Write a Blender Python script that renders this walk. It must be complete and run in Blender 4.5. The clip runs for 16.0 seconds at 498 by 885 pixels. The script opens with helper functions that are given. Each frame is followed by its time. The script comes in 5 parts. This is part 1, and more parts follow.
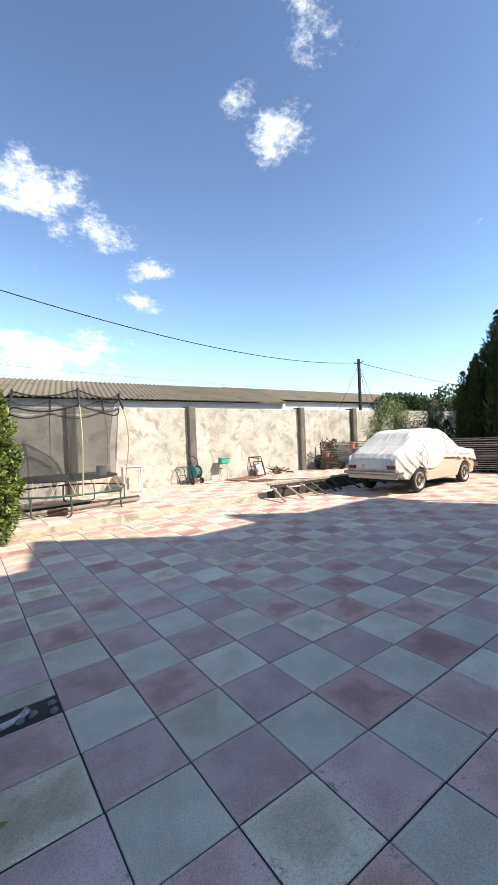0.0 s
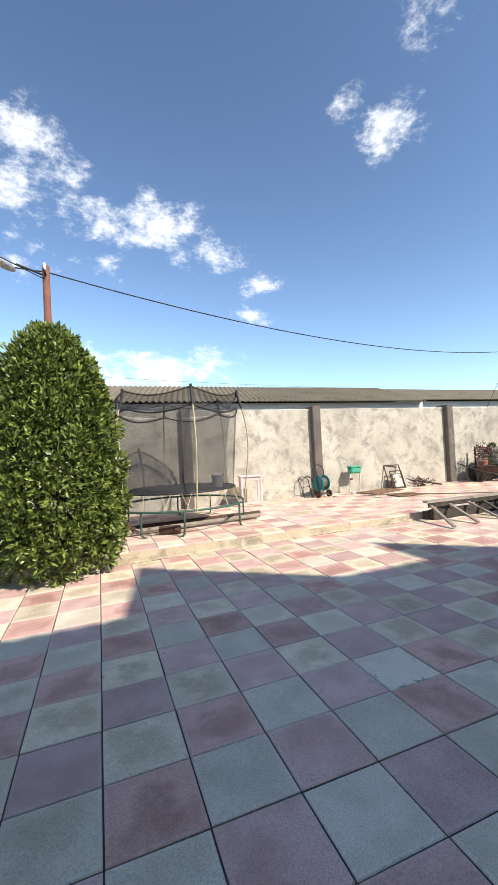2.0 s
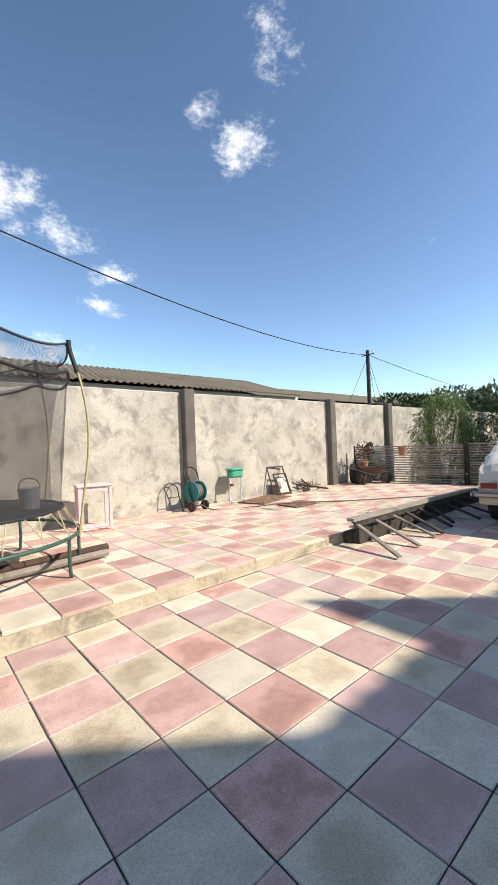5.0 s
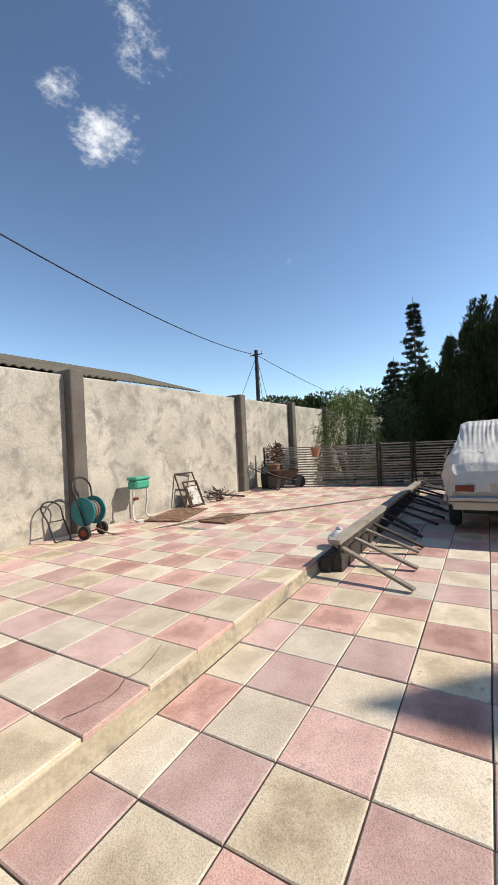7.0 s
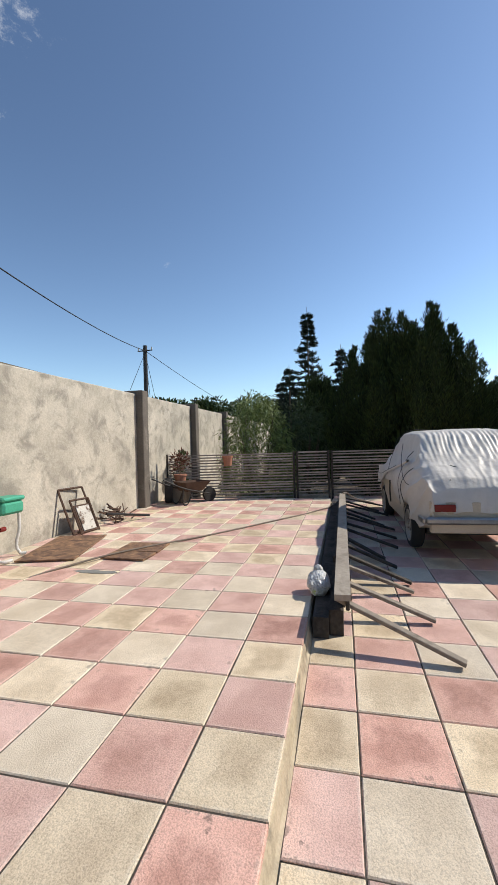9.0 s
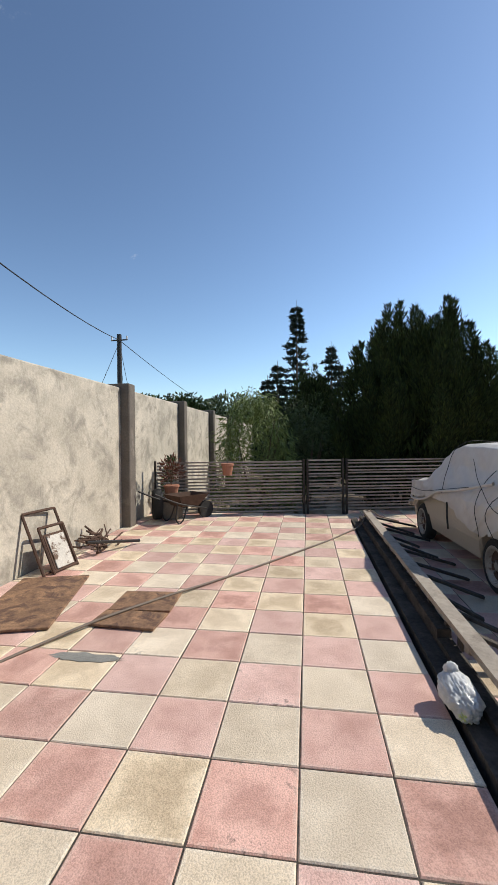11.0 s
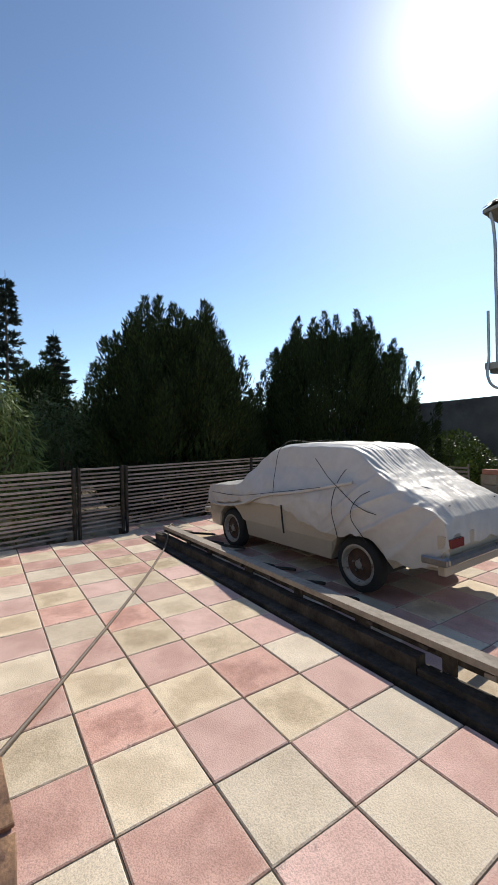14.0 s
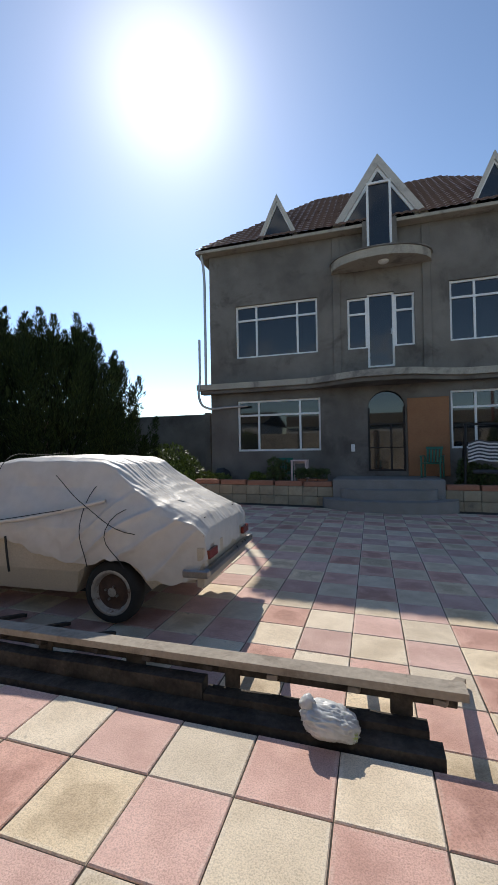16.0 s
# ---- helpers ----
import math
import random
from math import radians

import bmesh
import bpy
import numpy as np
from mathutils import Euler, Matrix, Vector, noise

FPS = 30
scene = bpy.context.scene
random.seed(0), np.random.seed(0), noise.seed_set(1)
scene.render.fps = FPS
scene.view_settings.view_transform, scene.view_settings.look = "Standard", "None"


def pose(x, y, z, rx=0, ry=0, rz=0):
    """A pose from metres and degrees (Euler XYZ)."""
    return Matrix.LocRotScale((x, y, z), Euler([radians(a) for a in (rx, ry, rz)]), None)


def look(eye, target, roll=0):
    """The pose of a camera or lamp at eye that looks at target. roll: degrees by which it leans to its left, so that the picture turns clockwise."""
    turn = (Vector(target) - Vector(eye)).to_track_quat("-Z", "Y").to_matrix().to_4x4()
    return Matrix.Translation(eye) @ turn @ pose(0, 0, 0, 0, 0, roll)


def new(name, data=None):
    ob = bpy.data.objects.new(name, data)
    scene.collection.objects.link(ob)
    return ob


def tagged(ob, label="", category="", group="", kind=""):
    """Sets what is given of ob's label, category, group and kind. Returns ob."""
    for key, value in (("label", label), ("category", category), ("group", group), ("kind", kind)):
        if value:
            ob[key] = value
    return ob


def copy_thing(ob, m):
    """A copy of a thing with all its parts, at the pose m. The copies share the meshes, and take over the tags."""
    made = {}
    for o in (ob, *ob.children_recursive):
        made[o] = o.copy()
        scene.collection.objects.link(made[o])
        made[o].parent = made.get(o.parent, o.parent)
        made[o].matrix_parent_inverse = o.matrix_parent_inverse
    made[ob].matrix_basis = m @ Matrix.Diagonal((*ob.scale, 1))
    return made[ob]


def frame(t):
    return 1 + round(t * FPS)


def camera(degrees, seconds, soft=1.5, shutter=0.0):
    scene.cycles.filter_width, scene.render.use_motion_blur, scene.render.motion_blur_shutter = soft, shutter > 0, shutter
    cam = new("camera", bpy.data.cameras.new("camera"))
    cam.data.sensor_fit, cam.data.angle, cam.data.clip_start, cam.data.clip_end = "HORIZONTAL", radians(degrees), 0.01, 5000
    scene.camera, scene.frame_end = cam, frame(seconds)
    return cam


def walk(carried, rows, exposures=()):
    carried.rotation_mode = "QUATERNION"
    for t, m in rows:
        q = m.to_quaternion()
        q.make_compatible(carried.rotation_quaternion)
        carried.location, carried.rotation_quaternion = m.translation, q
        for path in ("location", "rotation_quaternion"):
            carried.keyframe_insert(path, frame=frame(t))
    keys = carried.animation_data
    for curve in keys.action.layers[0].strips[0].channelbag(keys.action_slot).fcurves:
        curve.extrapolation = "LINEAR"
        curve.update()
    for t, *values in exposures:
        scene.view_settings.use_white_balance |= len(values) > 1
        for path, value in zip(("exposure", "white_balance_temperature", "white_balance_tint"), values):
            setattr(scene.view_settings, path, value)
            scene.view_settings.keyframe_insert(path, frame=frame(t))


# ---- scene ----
cam = camera(63.1, 16.0)
PATH = [
    (0, (0.039, 0.03, 1.653), (1.209, 1.652, 1.634), -2.4),
    (0.5, (0.125, 0.502, 1.672), (1.117, 2.239, 1.669), -2.9),
    (1, (0.215, 0.954, 1.658), (1.094, 2.75, 1.675), -3.1),
    (1.5, (0.422, 1.436, 1.632), (1.199, 3.278, 1.667), -3.0),
    (2, (0.567, 1.931, 1.609), (1.263, 3.805, 1.654), -2.9),
    (2.5, (0.712, 2.413, 1.607), (1.349, 4.308, 1.658), -2.9),
    (3, (0.861, 2.898, 1.632), (1.476, 4.8, 1.685), -3.1),
    (3.5, (1.009, 3.37, 1.615), (1.756, 5.225, 1.657), -3.2),
    (4, (1.277, 3.828, 1.58), (2.228, 5.586, 1.611), -3.1),
    (4.5, (1.493, 4.302, 1.572), (2.642, 5.939, 1.588), -2.6),
    (5, (1.691, 4.784, 1.571), (3.003, 6.293, 1.581), -2.2),
    (5.2, (1.81, 4.97, 1.533), (3.163, 6.443, 1.562), -2.5),
    (7.3, (2.465, 6.986, 1.54), (4.245, 7.897, 1.55), -2.6),
    (7.5, (2.548, 7.137, 1.522), (4.364, 7.975, 1.541), -2.6),
    (8, (2.869, 7.503, 1.531), (4.748, 8.187, 1.541), -2.7),
    (8.2, (2.985, 7.646, 1.511), (4.885, 8.268, 1.529), -2.6),
    (10.3, (4.276, 8.834, 1.785), (6.251, 9.153, 1.758), -0.8),
    (10.5, (4.425, 8.948, 1.77), (6.402, 9.254, 1.75), -0.9),
    (11, (4.697, 9.235, 1.794), (6.677, 9.521, 1.786), -0.6),
    (11.5, (4.947, 9.563, 1.795), (6.933, 9.798, 1.805), -0.7),
    (12, (5.252, 9.858, 1.795), (7.247, 10.003, 1.812), -0.9),
    (12.5, (5.515, 10.177, 1.791), (7.514, 10.125, 1.803), -1.1),
    (13, (5.75, 10.422, 1.78), (7.712, 10.033, 1.774), -1.2),
    (13.5, (6.078, 10.516, 1.774), (7.93, 9.761, 1.763), -1.1),
    (14, (6.35, 10.578, 1.762), (8.019, 9.475, 1.759), -1.3),
    (14.5, (6.594, 10.593, 1.768), (8.014, 9.185, 1.777), -1.5),
    (15, (6.742, 10.465, 1.766), (7.895, 8.831, 1.788), -2.2),
    (15.5, (6.846, 10.418, 1.756), (7.725, 8.622, 1.783), -2.2),
    (16, (6.918, 10.59, 1.783), (7.497, 8.676, 1.812), -1.0),
]
walk(cam, [(t, look(eye, target, roll)) for t, eye, target, roll in PATH],
     ((0.0, 0.92), (3.0, 0.62), (5.0, 0.6), (8.0, 0.2), (11.0, 0.2), (13.5, 0.17), (16.0, 0.05)))

# ---- light ----
SUN_WAY = Vector((0.342, -0.657, 0.672)).normalized()
world = bpy.data.worlds.new("sky")
scene.world = world
world.use_nodes = True
CLOUDS = [
    (0.531, 0.600, 0.598, 0.045, 1.00),
    (0.456, 0.625, 0.634, 0.030, 0.75),
    (0.523, 0.496, 0.694, 0.050, 0.80),
    (0.534, 0.623, 0.572, 0.020, 0.80),
    (-0.106, 0.794, 0.598, 0.050, 0.80),
    (-0.160, 0.842, 0.516, 0.070, 0.85),
    (-0.050, 0.839, 0.542, 0.050, 0.75),
    (0.027, 0.871, 0.490, 0.060, 0.85),
    (0.143, 0.859, 0.491, 0.060, 1.00),
    (0.248, 0.860, 0.447, 0.060, 0.90),
    (0.356, 0.853, 0.382, 0.035, 0.85),
    (0.356, 0.879, 0.317, 0.030, 0.90),
    (0.030, 0.906, 0.423, 0.050, 0.60),
    (0.138, 0.968, 0.195, 0.085, 0.9),
    (0.245, 0.945, 0.205, 0.060, 0.85),
    (0.034, 0.981, 0.195, 0.080, 0.85),
    (0.838, 0.365, 0.406, 0.018, 0.50),
    (-0.146, 0.903, 0.405, 0.060, 0.60),
    (0.127, 0.928, 0.350, 0.030, 0.60),
]

CLOUD_FLAT = 1.7


def build_sky():
    nt = world.node_tree
    n, l = nt.nodes, nt.links
    bg = n["Background"]
    sky = n.new("ShaderNodeTexSky")
    sky.sky_type = "NISHITA"
    sky.sun_disc = False
    sky.sun_elevation = math.asin(SUN_WAY.z)
    sky.sun_rotation = math.atan2(SUN_WAY.x, SUN_WAY.y)
    sky.air_density, sky.dust_density, sky.ozone_density = 1.0, 0.25, 2.0
    tc = n.new("ShaderNodeTexCoord")
    big = n.new("ShaderNodeTexNoise")
    big.inputs["Scale"].default_value, big.inputs["Detail"].default_value, big.inputs["Roughness"].default_value = 13.0, 11.0, 0.72
    flat = n.new("ShaderNodeVectorMath")
    flat.operation = "MULTIPLY"
    flat.inputs[1].default_value = (1.0, 1.0, CLOUD_FLAT)
    l.new(tc.outputs["Generated"], flat.inputs[0])
    l.new(flat.outputs[0], big.inputs["Vector"])
    total = None
    for x, y, z, r, a in CLOUDS:
        d = n.new("ShaderNodeVectorMath")
        d.operation = "DISTANCE"
        l.new(flat.outputs[0], d.inputs[0])
        d.inputs[1].default_value = (x, y, z * CLOUD_FLAT)
        m = n.new("ShaderNodeMapRange")
        m.inputs[1].default_value, m.inputs[2].default_value, m.inputs[3].default_value, m.inputs[4].default_value = 0.0, r * 2.6, a, 0.0
        l.new(d.outputs["Value"], m.inputs[0])
        if total is None:
            total = m.outputs[0]
        else:
            s = n.new("ShaderNodeMath")
            s.operation = "MAXIMUM"
            l.new(total, s.inputs[0])
            l.new(m.outputs[0], s.inputs[1])
            total = s.outputs[0]
    # cover = smoothstep of mask weighted by noise
    mix = n.new("ShaderNodeMath")
    mix.operation = "MULTIPLY_ADD"
    l.new(total, mix.inputs[0])
    mix.inputs[1].default_value = 0.45
    l.new(big.outputs["Fac"], mix.inputs[2])
    ramp = n.new("ShaderNodeMapRange")
    ramp.interpolation_type = "SMOOTHSTEP"
    ramp.inputs[1].default_value, ramp.inputs[2].default_value = 0.68, 0.98
    l.new(mix.outputs[0], ramp.inputs[0])
    gate = n.new("ShaderNodeMapRange")
    gate.inputs[1].default_value, gate.inputs[2].default_value = 0.02, 0.15
    l.new(total, gate.inputs[0])
    cov = n.new("ShaderNodeMath")
    cov.operation = "MULTIPLY"
    l.new(ramp.outputs[0], cov.inputs[0])
    l.new(gate.outputs[0], cov.inputs[1])
    cloud = n.new("ShaderNodeMixRGB")
    l.new(cov.outputs[0], cloud.inputs[0])
    # bright haze round the sun itself
    dist = n.new("ShaderNodeVectorMath")
    dist.operation = "DISTANCE"
    l.new(tc.outputs["Generated"], dist.inputs[0])
    dist.inputs[1].default_value = SUN_WAY
    halo = n.new("ShaderNodeMapRange")
    halo.interpolation_type = "SMOOTHERSTEP"
    halo.inputs[1].default_value, halo.inputs[2].default_value, halo.inputs[3].default_value, halo.inputs[4].default_value = 0.0, 0.36, 1.0, 0.0
    l.new(dist.outputs["Value"], halo.inputs[0])
    pw = n.new("ShaderNodeMath")
    pw.operation = "POWER"
    l.new(halo.outputs[0], pw.inputs[0])
    pw.inputs[1].default_value = 4.2
    hsv = n.new("ShaderNodeHueSaturation")
    hsv.inputs["Saturation"].default_value = SKY_SAT
    hsv.inputs["Hue"].default_value = 0.494
    gam = n.new("ShaderNodeGamma")
    gam.inputs[1].default_value = SKY_GAMMA
    l.new(sky.outputs[0], gam.inputs[0])
    l.new(gam.outputs[0], hsv.inputs["Color"])
    l.new(hsv.outputs[0], cloud.inputs[1])
    cloud.inputs[2].default_value = (10.5, 10.7, 11.0, 1)
    add = n.new("ShaderNodeMixRGB")
    add.blend_type = "ADD"
    add.inputs[2].default_value = (4.6, 4.5, 4.3, 1)
    l.new(pw.outputs[0], add.inputs[0])
    l.new(cloud.outputs[0], add.inputs[1])
    l.new(add.outputs[0], bg.inputs["Color"])
    bg.inputs["Strength"].default_value = SKY


SKY, SKY_SAT, SKY_GAMMA, SUN = 0.080, 0.90, 1.35, 4.1
build_sky()
sun = new("sun", bpy.data.lights.new("sun", "SUN"))
sun.data.energy, sun.data.angle, sun.data.color = SUN, radians(0.53), (1.0, 0.93, 0.82)
sun.matrix_world = look(SUN_WAY * 40, (0, 0, 0))


# ---- materials ----
def mat(name, a, b, scale=6.0, rough=0.8, bump=0.2, fine=60.0, metal=0.0, stain=None, stain_scale=1.2, island=0.0, bump_dist=0.01, spec=0.4, space="Object", contrast=0.25, grain=0.3):
    """A surface with colour variation at two scales and relief."""
    m = bpy.data.materials.new(name)
    m.use_nodes = True
    n, l = m.node_tree.nodes, m.node_tree.links
    p = n["Principled BSDF"]
    p.inputs["Metallic"].default_value = metal
    p.inputs["Specular IOR Level"].default_value = spec
    tc = n.new("ShaderNodeTexCoord")
    vec = tc.outputs[space]
    if island:
        # each piece gets its own stretch of the pattern
        geo = n.new("ShaderNodeNewGeometry")
        info = n.new("ShaderNodeObjectInfo")
        sm = n.new("ShaderNodeMath")
        l.new(geo.outputs["Random Per Island"], sm.inputs[0])
        l.new(info.outputs["Random"], sm.inputs[1])
        fr = n.new("ShaderNodeMath")
        fr.operation = "FRACT"
        l.new(sm.outputs[0], fr.inputs[0])
        sc = n.new("ShaderNodeMath")
        sc.operation = "MULTIPLY"
        sc.inputs[1].default_value = 37.0
        l.new(fr.outputs[0], sc.inputs[0])
        va = n.new("ShaderNodeVectorMath")
        l.new(vec, va.inputs[0])
        l.new(sc.outputs[0], va.inputs[1])
        vec = va.outputs[0]
    n1 = n.new("ShaderNodeTexNoise")
    n1.inputs["Scale"].default_value, n1.inputs["Detail"].default_value, n1.inputs["Roughness"].default_value = scale, 6.0, 0.6
    l.new(vec, n1.inputs["Vector"])
    r1 = n.new("ShaderNodeMapRange")
    r1.inputs[1].default_value, r1.inputs[2].default_value = 0.5 - contrast, 0.5 + contrast
    l.new(n1.outputs["Fac"], r1.inputs[0])
    c = n.new("ShaderNodeMixRGB")
    c.inputs[1].default_value, c.inputs[2].default_value = (*a, 1), (*b, 1)
    l.new(r1.outputs[0], c.inputs[0])
    col = c.outputs[0]
    n2 = n.new("ShaderNodeTexNoise")
    n2.inputs["Scale"].default_value, n2.inputs["Detail"].default_value = fine, 3.0
    l.new(vec, n2.inputs["Vector"])
    g = n.new("ShaderNodeMixRGB")
    g.blend_type = "MULTIPLY"
    g.inputs[0].default_value = grain
    gr = n.new("ShaderNodeMapRange")
    gr.inputs[1].default_value, gr.inputs[2].default_value, gr.inputs[3].default_value, gr.inputs[4].default_value = 0.3, 0.7, 0.55, 1.25
    l.new(n2.outputs["Fac"], gr.inputs[0])
    l.new(col, g.inputs[1])
    l.new(gr.outputs[0], g.inputs[2])
    col = g.outputs[0]
    if stain:
        n3 = n.new("ShaderNodeTexNoise")
        n3.inputs["Scale"].default_value, n3.inputs["Detail"].default_value, n3.inputs["Roughness"].default_value = stain_scale, 9.0, 0.68
        n3.inputs["Distortion"].default_value = 0.4
        l.new(vec, n3.inputs["Vector"])
        r3 = n.new("ShaderNodeMapRange")
        r3.interpolation_type = "SMOOTHSTEP"
        r3.inputs[1].default_value, r3.inputs[2].default_value = stain[3], stain[4]
        l.new(n3.outputs["Fac"], r3.inputs[0])
        s = n.new("ShaderNodeMixRGB")
        s.inputs[2].default_value = (*stain[:3], 1)
        l.new(r3.outputs[0], s.inputs[0])
        l.new(col, s.inputs[1])
        col = s.outputs[0]
    if island:
        h = n.new("ShaderNodeHueSaturation")
        v = n.new("ShaderNodeMapRange")
        v.inputs[3].default_value, v.inputs[4].default_value = 1.0 - island, 1.0 + island
        l.new(fr.outputs[0], v.inputs[0])
        l.new(v.outputs[0], h.inputs["Value"])
        l.new(col, h.inputs["Color"])
        col = h.outputs[0]
    l.new(col, p.inputs["Base Color"])
    rr = n.new("ShaderNodeMapRange")
    rr.inputs[3].default_value, rr.inputs[4].default_value = max(0.0, rough - 0.1), min(1.0, rough + 0.1)
    l.new(n1.outputs["Fac"], rr.inputs[0])
    l.new(rr.outputs[0], p.inputs["Roughness"])
    if bump:
        bp = n.new("ShaderNodeBump")
        bp.inputs["Strength"].default_value, bp.inputs["Distance"].default_value = bump, bump_dist
        l.new(n2.outputs["Fac"], bp.inputs["Height"])
        l.new(bp.outputs[0], p.inputs["Normal"])
    return m


def paver_mat(name, a, b, worn, grime, rim):
    """Pebbly cast concrete: worn darker in the middle, paler rim, specks of grime along some edges."""
    m = bpy.data.materials.new(name)
    m.use_nodes = True
    n, l = m.node_tree.nodes, m.node_tree.links
    p = n["Principled BSDF"]
    p.inputs["Specular IOR Level"].default_value = 0.35

    def calc(op, x, y=None, z=None, clamp=False):
        q = n.new("ShaderNodeMath")
        q.operation, q.use_clamp = op, clamp
        for k, v in enumerate((x, y, z)):
            if v is None:
                continue
            if isinstance(v, (int, float)):
                q.inputs[k].default_value = v
            else:
                l.new(v, q.inputs[k])
        return q.outputs[0]

    def ramp(v, lo, hi, c=0.0, d=1.0):
        q = n.new("ShaderNodeMapRange")
        q.interpolation_type = "SMOOTHSTEP"
        for k, w in enumerate((lo, hi, c, d)):
            q.inputs[k + 1].default_value = w
        l.new(v, q.inputs[0])
        return q.outputs[0]

    def blend(f, c1, c2, how="MIX"):
        q = n.new("ShaderNodeMixRGB")
        q.blend_type = how
        for k, w in enumerate((f, c1, c2)):
            if isinstance(w, tuple):
                q.inputs[k].default_value = (*w, 1)
            elif isinstance(w, float):
                q.inputs[k].default_value = w
            else:
                l.new(w, q.inputs[k])
        return q.outputs[0]

    tc = n.new("ShaderNodeTexCoord")
    geo = n.new("ShaderNodeNewGeometry")
    info = n.new("ShaderNodeObjectInfo")
    r1 = calc("FRACT", calc("ADD", geo.outputs["Random Per Island"], info.outputs["Random"]))
    r2 = calc("FRACT", calc("MULTIPLY", r1, 17.31))
    r3 = calc("FRACT", calc("MULTIPLY", r1, 53.77))
    shift = n.new("ShaderNodeVectorMath")
    l.new(tc.outputs["Object"], shift.inputs[0])
    l.new(calc("MULTIPLY", r1, 37.0), shift.inputs[1])

    def cloud(scale, detail, rough):
        q = n.new("ShaderNodeTexNoise")
        q.inputs["Scale"].default_value, q.inputs["Detail"].default_value, q.inputs["Roughness"].default_value = scale, detail, rough
        l.new(shift.outputs[0], q.inputs["Vector"])
        return q.outputs["Fac"]
    broad, mid, fine = cloud(4.0, 4.0, 0.55), cloud(22.0, 5.0, 0.65), cloud(130.0, 3.0, 0.6)
    uv = n.new("ShaderNodeSeparateXYZ")
    l.new(tc.outputs["UV"], uv.inputs[0])
    edge = calc("MAXIMUM", calc("ABSOLUTE", calc("SUBTRACT", uv.outputs[0], 0.5)), calc("ABSOLUTE", calc("SUBTRACT", uv.outputs[1], 0.5)))
    col = blend(ramp(broad, 0.3, 0.7), a, b)
    middle = calc("MULTIPLY", ramp(calc("ADD", edge, calc("MULTIPLY", calc("SUBTRACT", broad, 0.5), 0.7)), 0.18, 0.42, 1.0, 0.0), ramp(r2, 0.15, 1.0, 0.0, 0.75))
    col = blend(calc("MULTIPLY", middle, ramp(mid, 0.3, 0.65, 0.45, 1.0)), col, worn)
    col = blend(calc("MULTIPLY", ramp(edge, 0.455, 0.485), ramp(mid, 0.35, 0.6, 0.0, 0.45)), col, rim)
    dirt = calc("MULTIPLY", ramp(calc("ADD", calc("MULTIPLY", edge, 0.5), mid), 0.76, 0.90), ramp(broad, 0.45, 0.66))
    col = blend(calc("MULTIPLY", dirt, ramp(r3, 0.3, 1.0, 0.05, 0.75)), col, grime)
    col = blend(0.5, col, ramp(fine, 0.32, 0.60, 0.58, 1.18), "MULTIPLY")
    hs = n.new("ShaderNodeHueSaturation")
    l.new(ramp(r2, 0.0, 1.0, 0.84, 1.08), hs.inputs["Saturation"])
    l.new(ramp(r3, 0.0, 1.0, 0.87, 1.10), hs.inputs["Value"])
    l.new(col, hs.inputs["Color"])
    l.new(hs.outputs[0], p.inputs["Base Color"])
    l.new(ramp(broad, 0.3, 0.7, 0.7, 0.9), p.inputs["Roughness"])
    bp = n.new("ShaderNodeBump")
    bp.inputs["Strength"].default_value, bp.inputs["Distance"].default_value = 0.6, 0.005
    l.new(calc("MULTIPLY_ADD", mid, 0.6, fine), bp.inputs["Height"])
    l.new(bp.outputs[0], p.inputs["Normal"])
    return m


CREAM = paver_mat("cream_paver", (0.60, 0.485, 0.34), (0.74, 0.62, 0.455), (0.42, 0.325, 0.22), (0.17, 0.14, 0.11), (0.75, 0.67, 0.54))
PINK = paver_mat("pink_paver", (0.53, 0.31, 0.25), (0.67, 0.43, 0.36), (0.38, 0.215, 0.175), (0.17, 0.12, 0.10), (0.66, 0.50, 0.42))
JOINT = mat("joint_dirt", (0.035, 0.03, 0.025), (0.09, 0.075, 0.06), 8, 0.95, 0.4)
MORTAR = mat("mortar", (0.40, 0.33, 0.22), (0.52, 0.44, 0.32), 4, 0.9, 0.6, 30, stain=(0.22, 0.19, 0.14, 0.48, 0.66), stain_scale=2.5)
GREY_MORTAR = mat("grey_mortar", (0.17, 0.17, 0.155), (0.27, 0.265, 0.24), 6, 0.9, 0.4, 50)
SOIL = mat("soil", (0.16, 0.125, 0.09), (0.26, 0.21, 0.15), 0.5, 0.95, 0.6, 14, stain=(0.10, 0.12, 0.05, 0.5, 0.7), stain_scale=0.25, space="Object", bump_dist=0.05)
RENDERED = mat("cement_render", (0.43, 0.39, 0.315), (0.59, 0.535, 0.44), 1.1, 0.92, 0.5, 34, stain=(0.28, 0.255, 0.21, 0.45, 0.66), stain_scale=2.3, contrast=0.12)
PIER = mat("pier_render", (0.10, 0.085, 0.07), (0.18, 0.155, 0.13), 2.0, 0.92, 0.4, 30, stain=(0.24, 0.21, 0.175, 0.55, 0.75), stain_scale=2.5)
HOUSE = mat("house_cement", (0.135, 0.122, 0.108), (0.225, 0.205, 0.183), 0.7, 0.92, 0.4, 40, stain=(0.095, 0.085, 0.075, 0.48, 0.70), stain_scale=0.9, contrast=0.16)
LEDGE = mat("ledge_stone", (0.34, 0.31, 0.26), (0.44, 0.40, 0.33), 2.5, 0.85, 0.3, 40, stain=(0.2, 0.18, 0.16, 0.5, 0.65))
FASCIA = mat("pale_fascia", (0.50, 0.47, 0.42), (0.60, 0.57, 0.52), 2.5, 0.8, 0.2, 40, stain=(0.36, 0.33, 0.29, 0.5, 0.7))
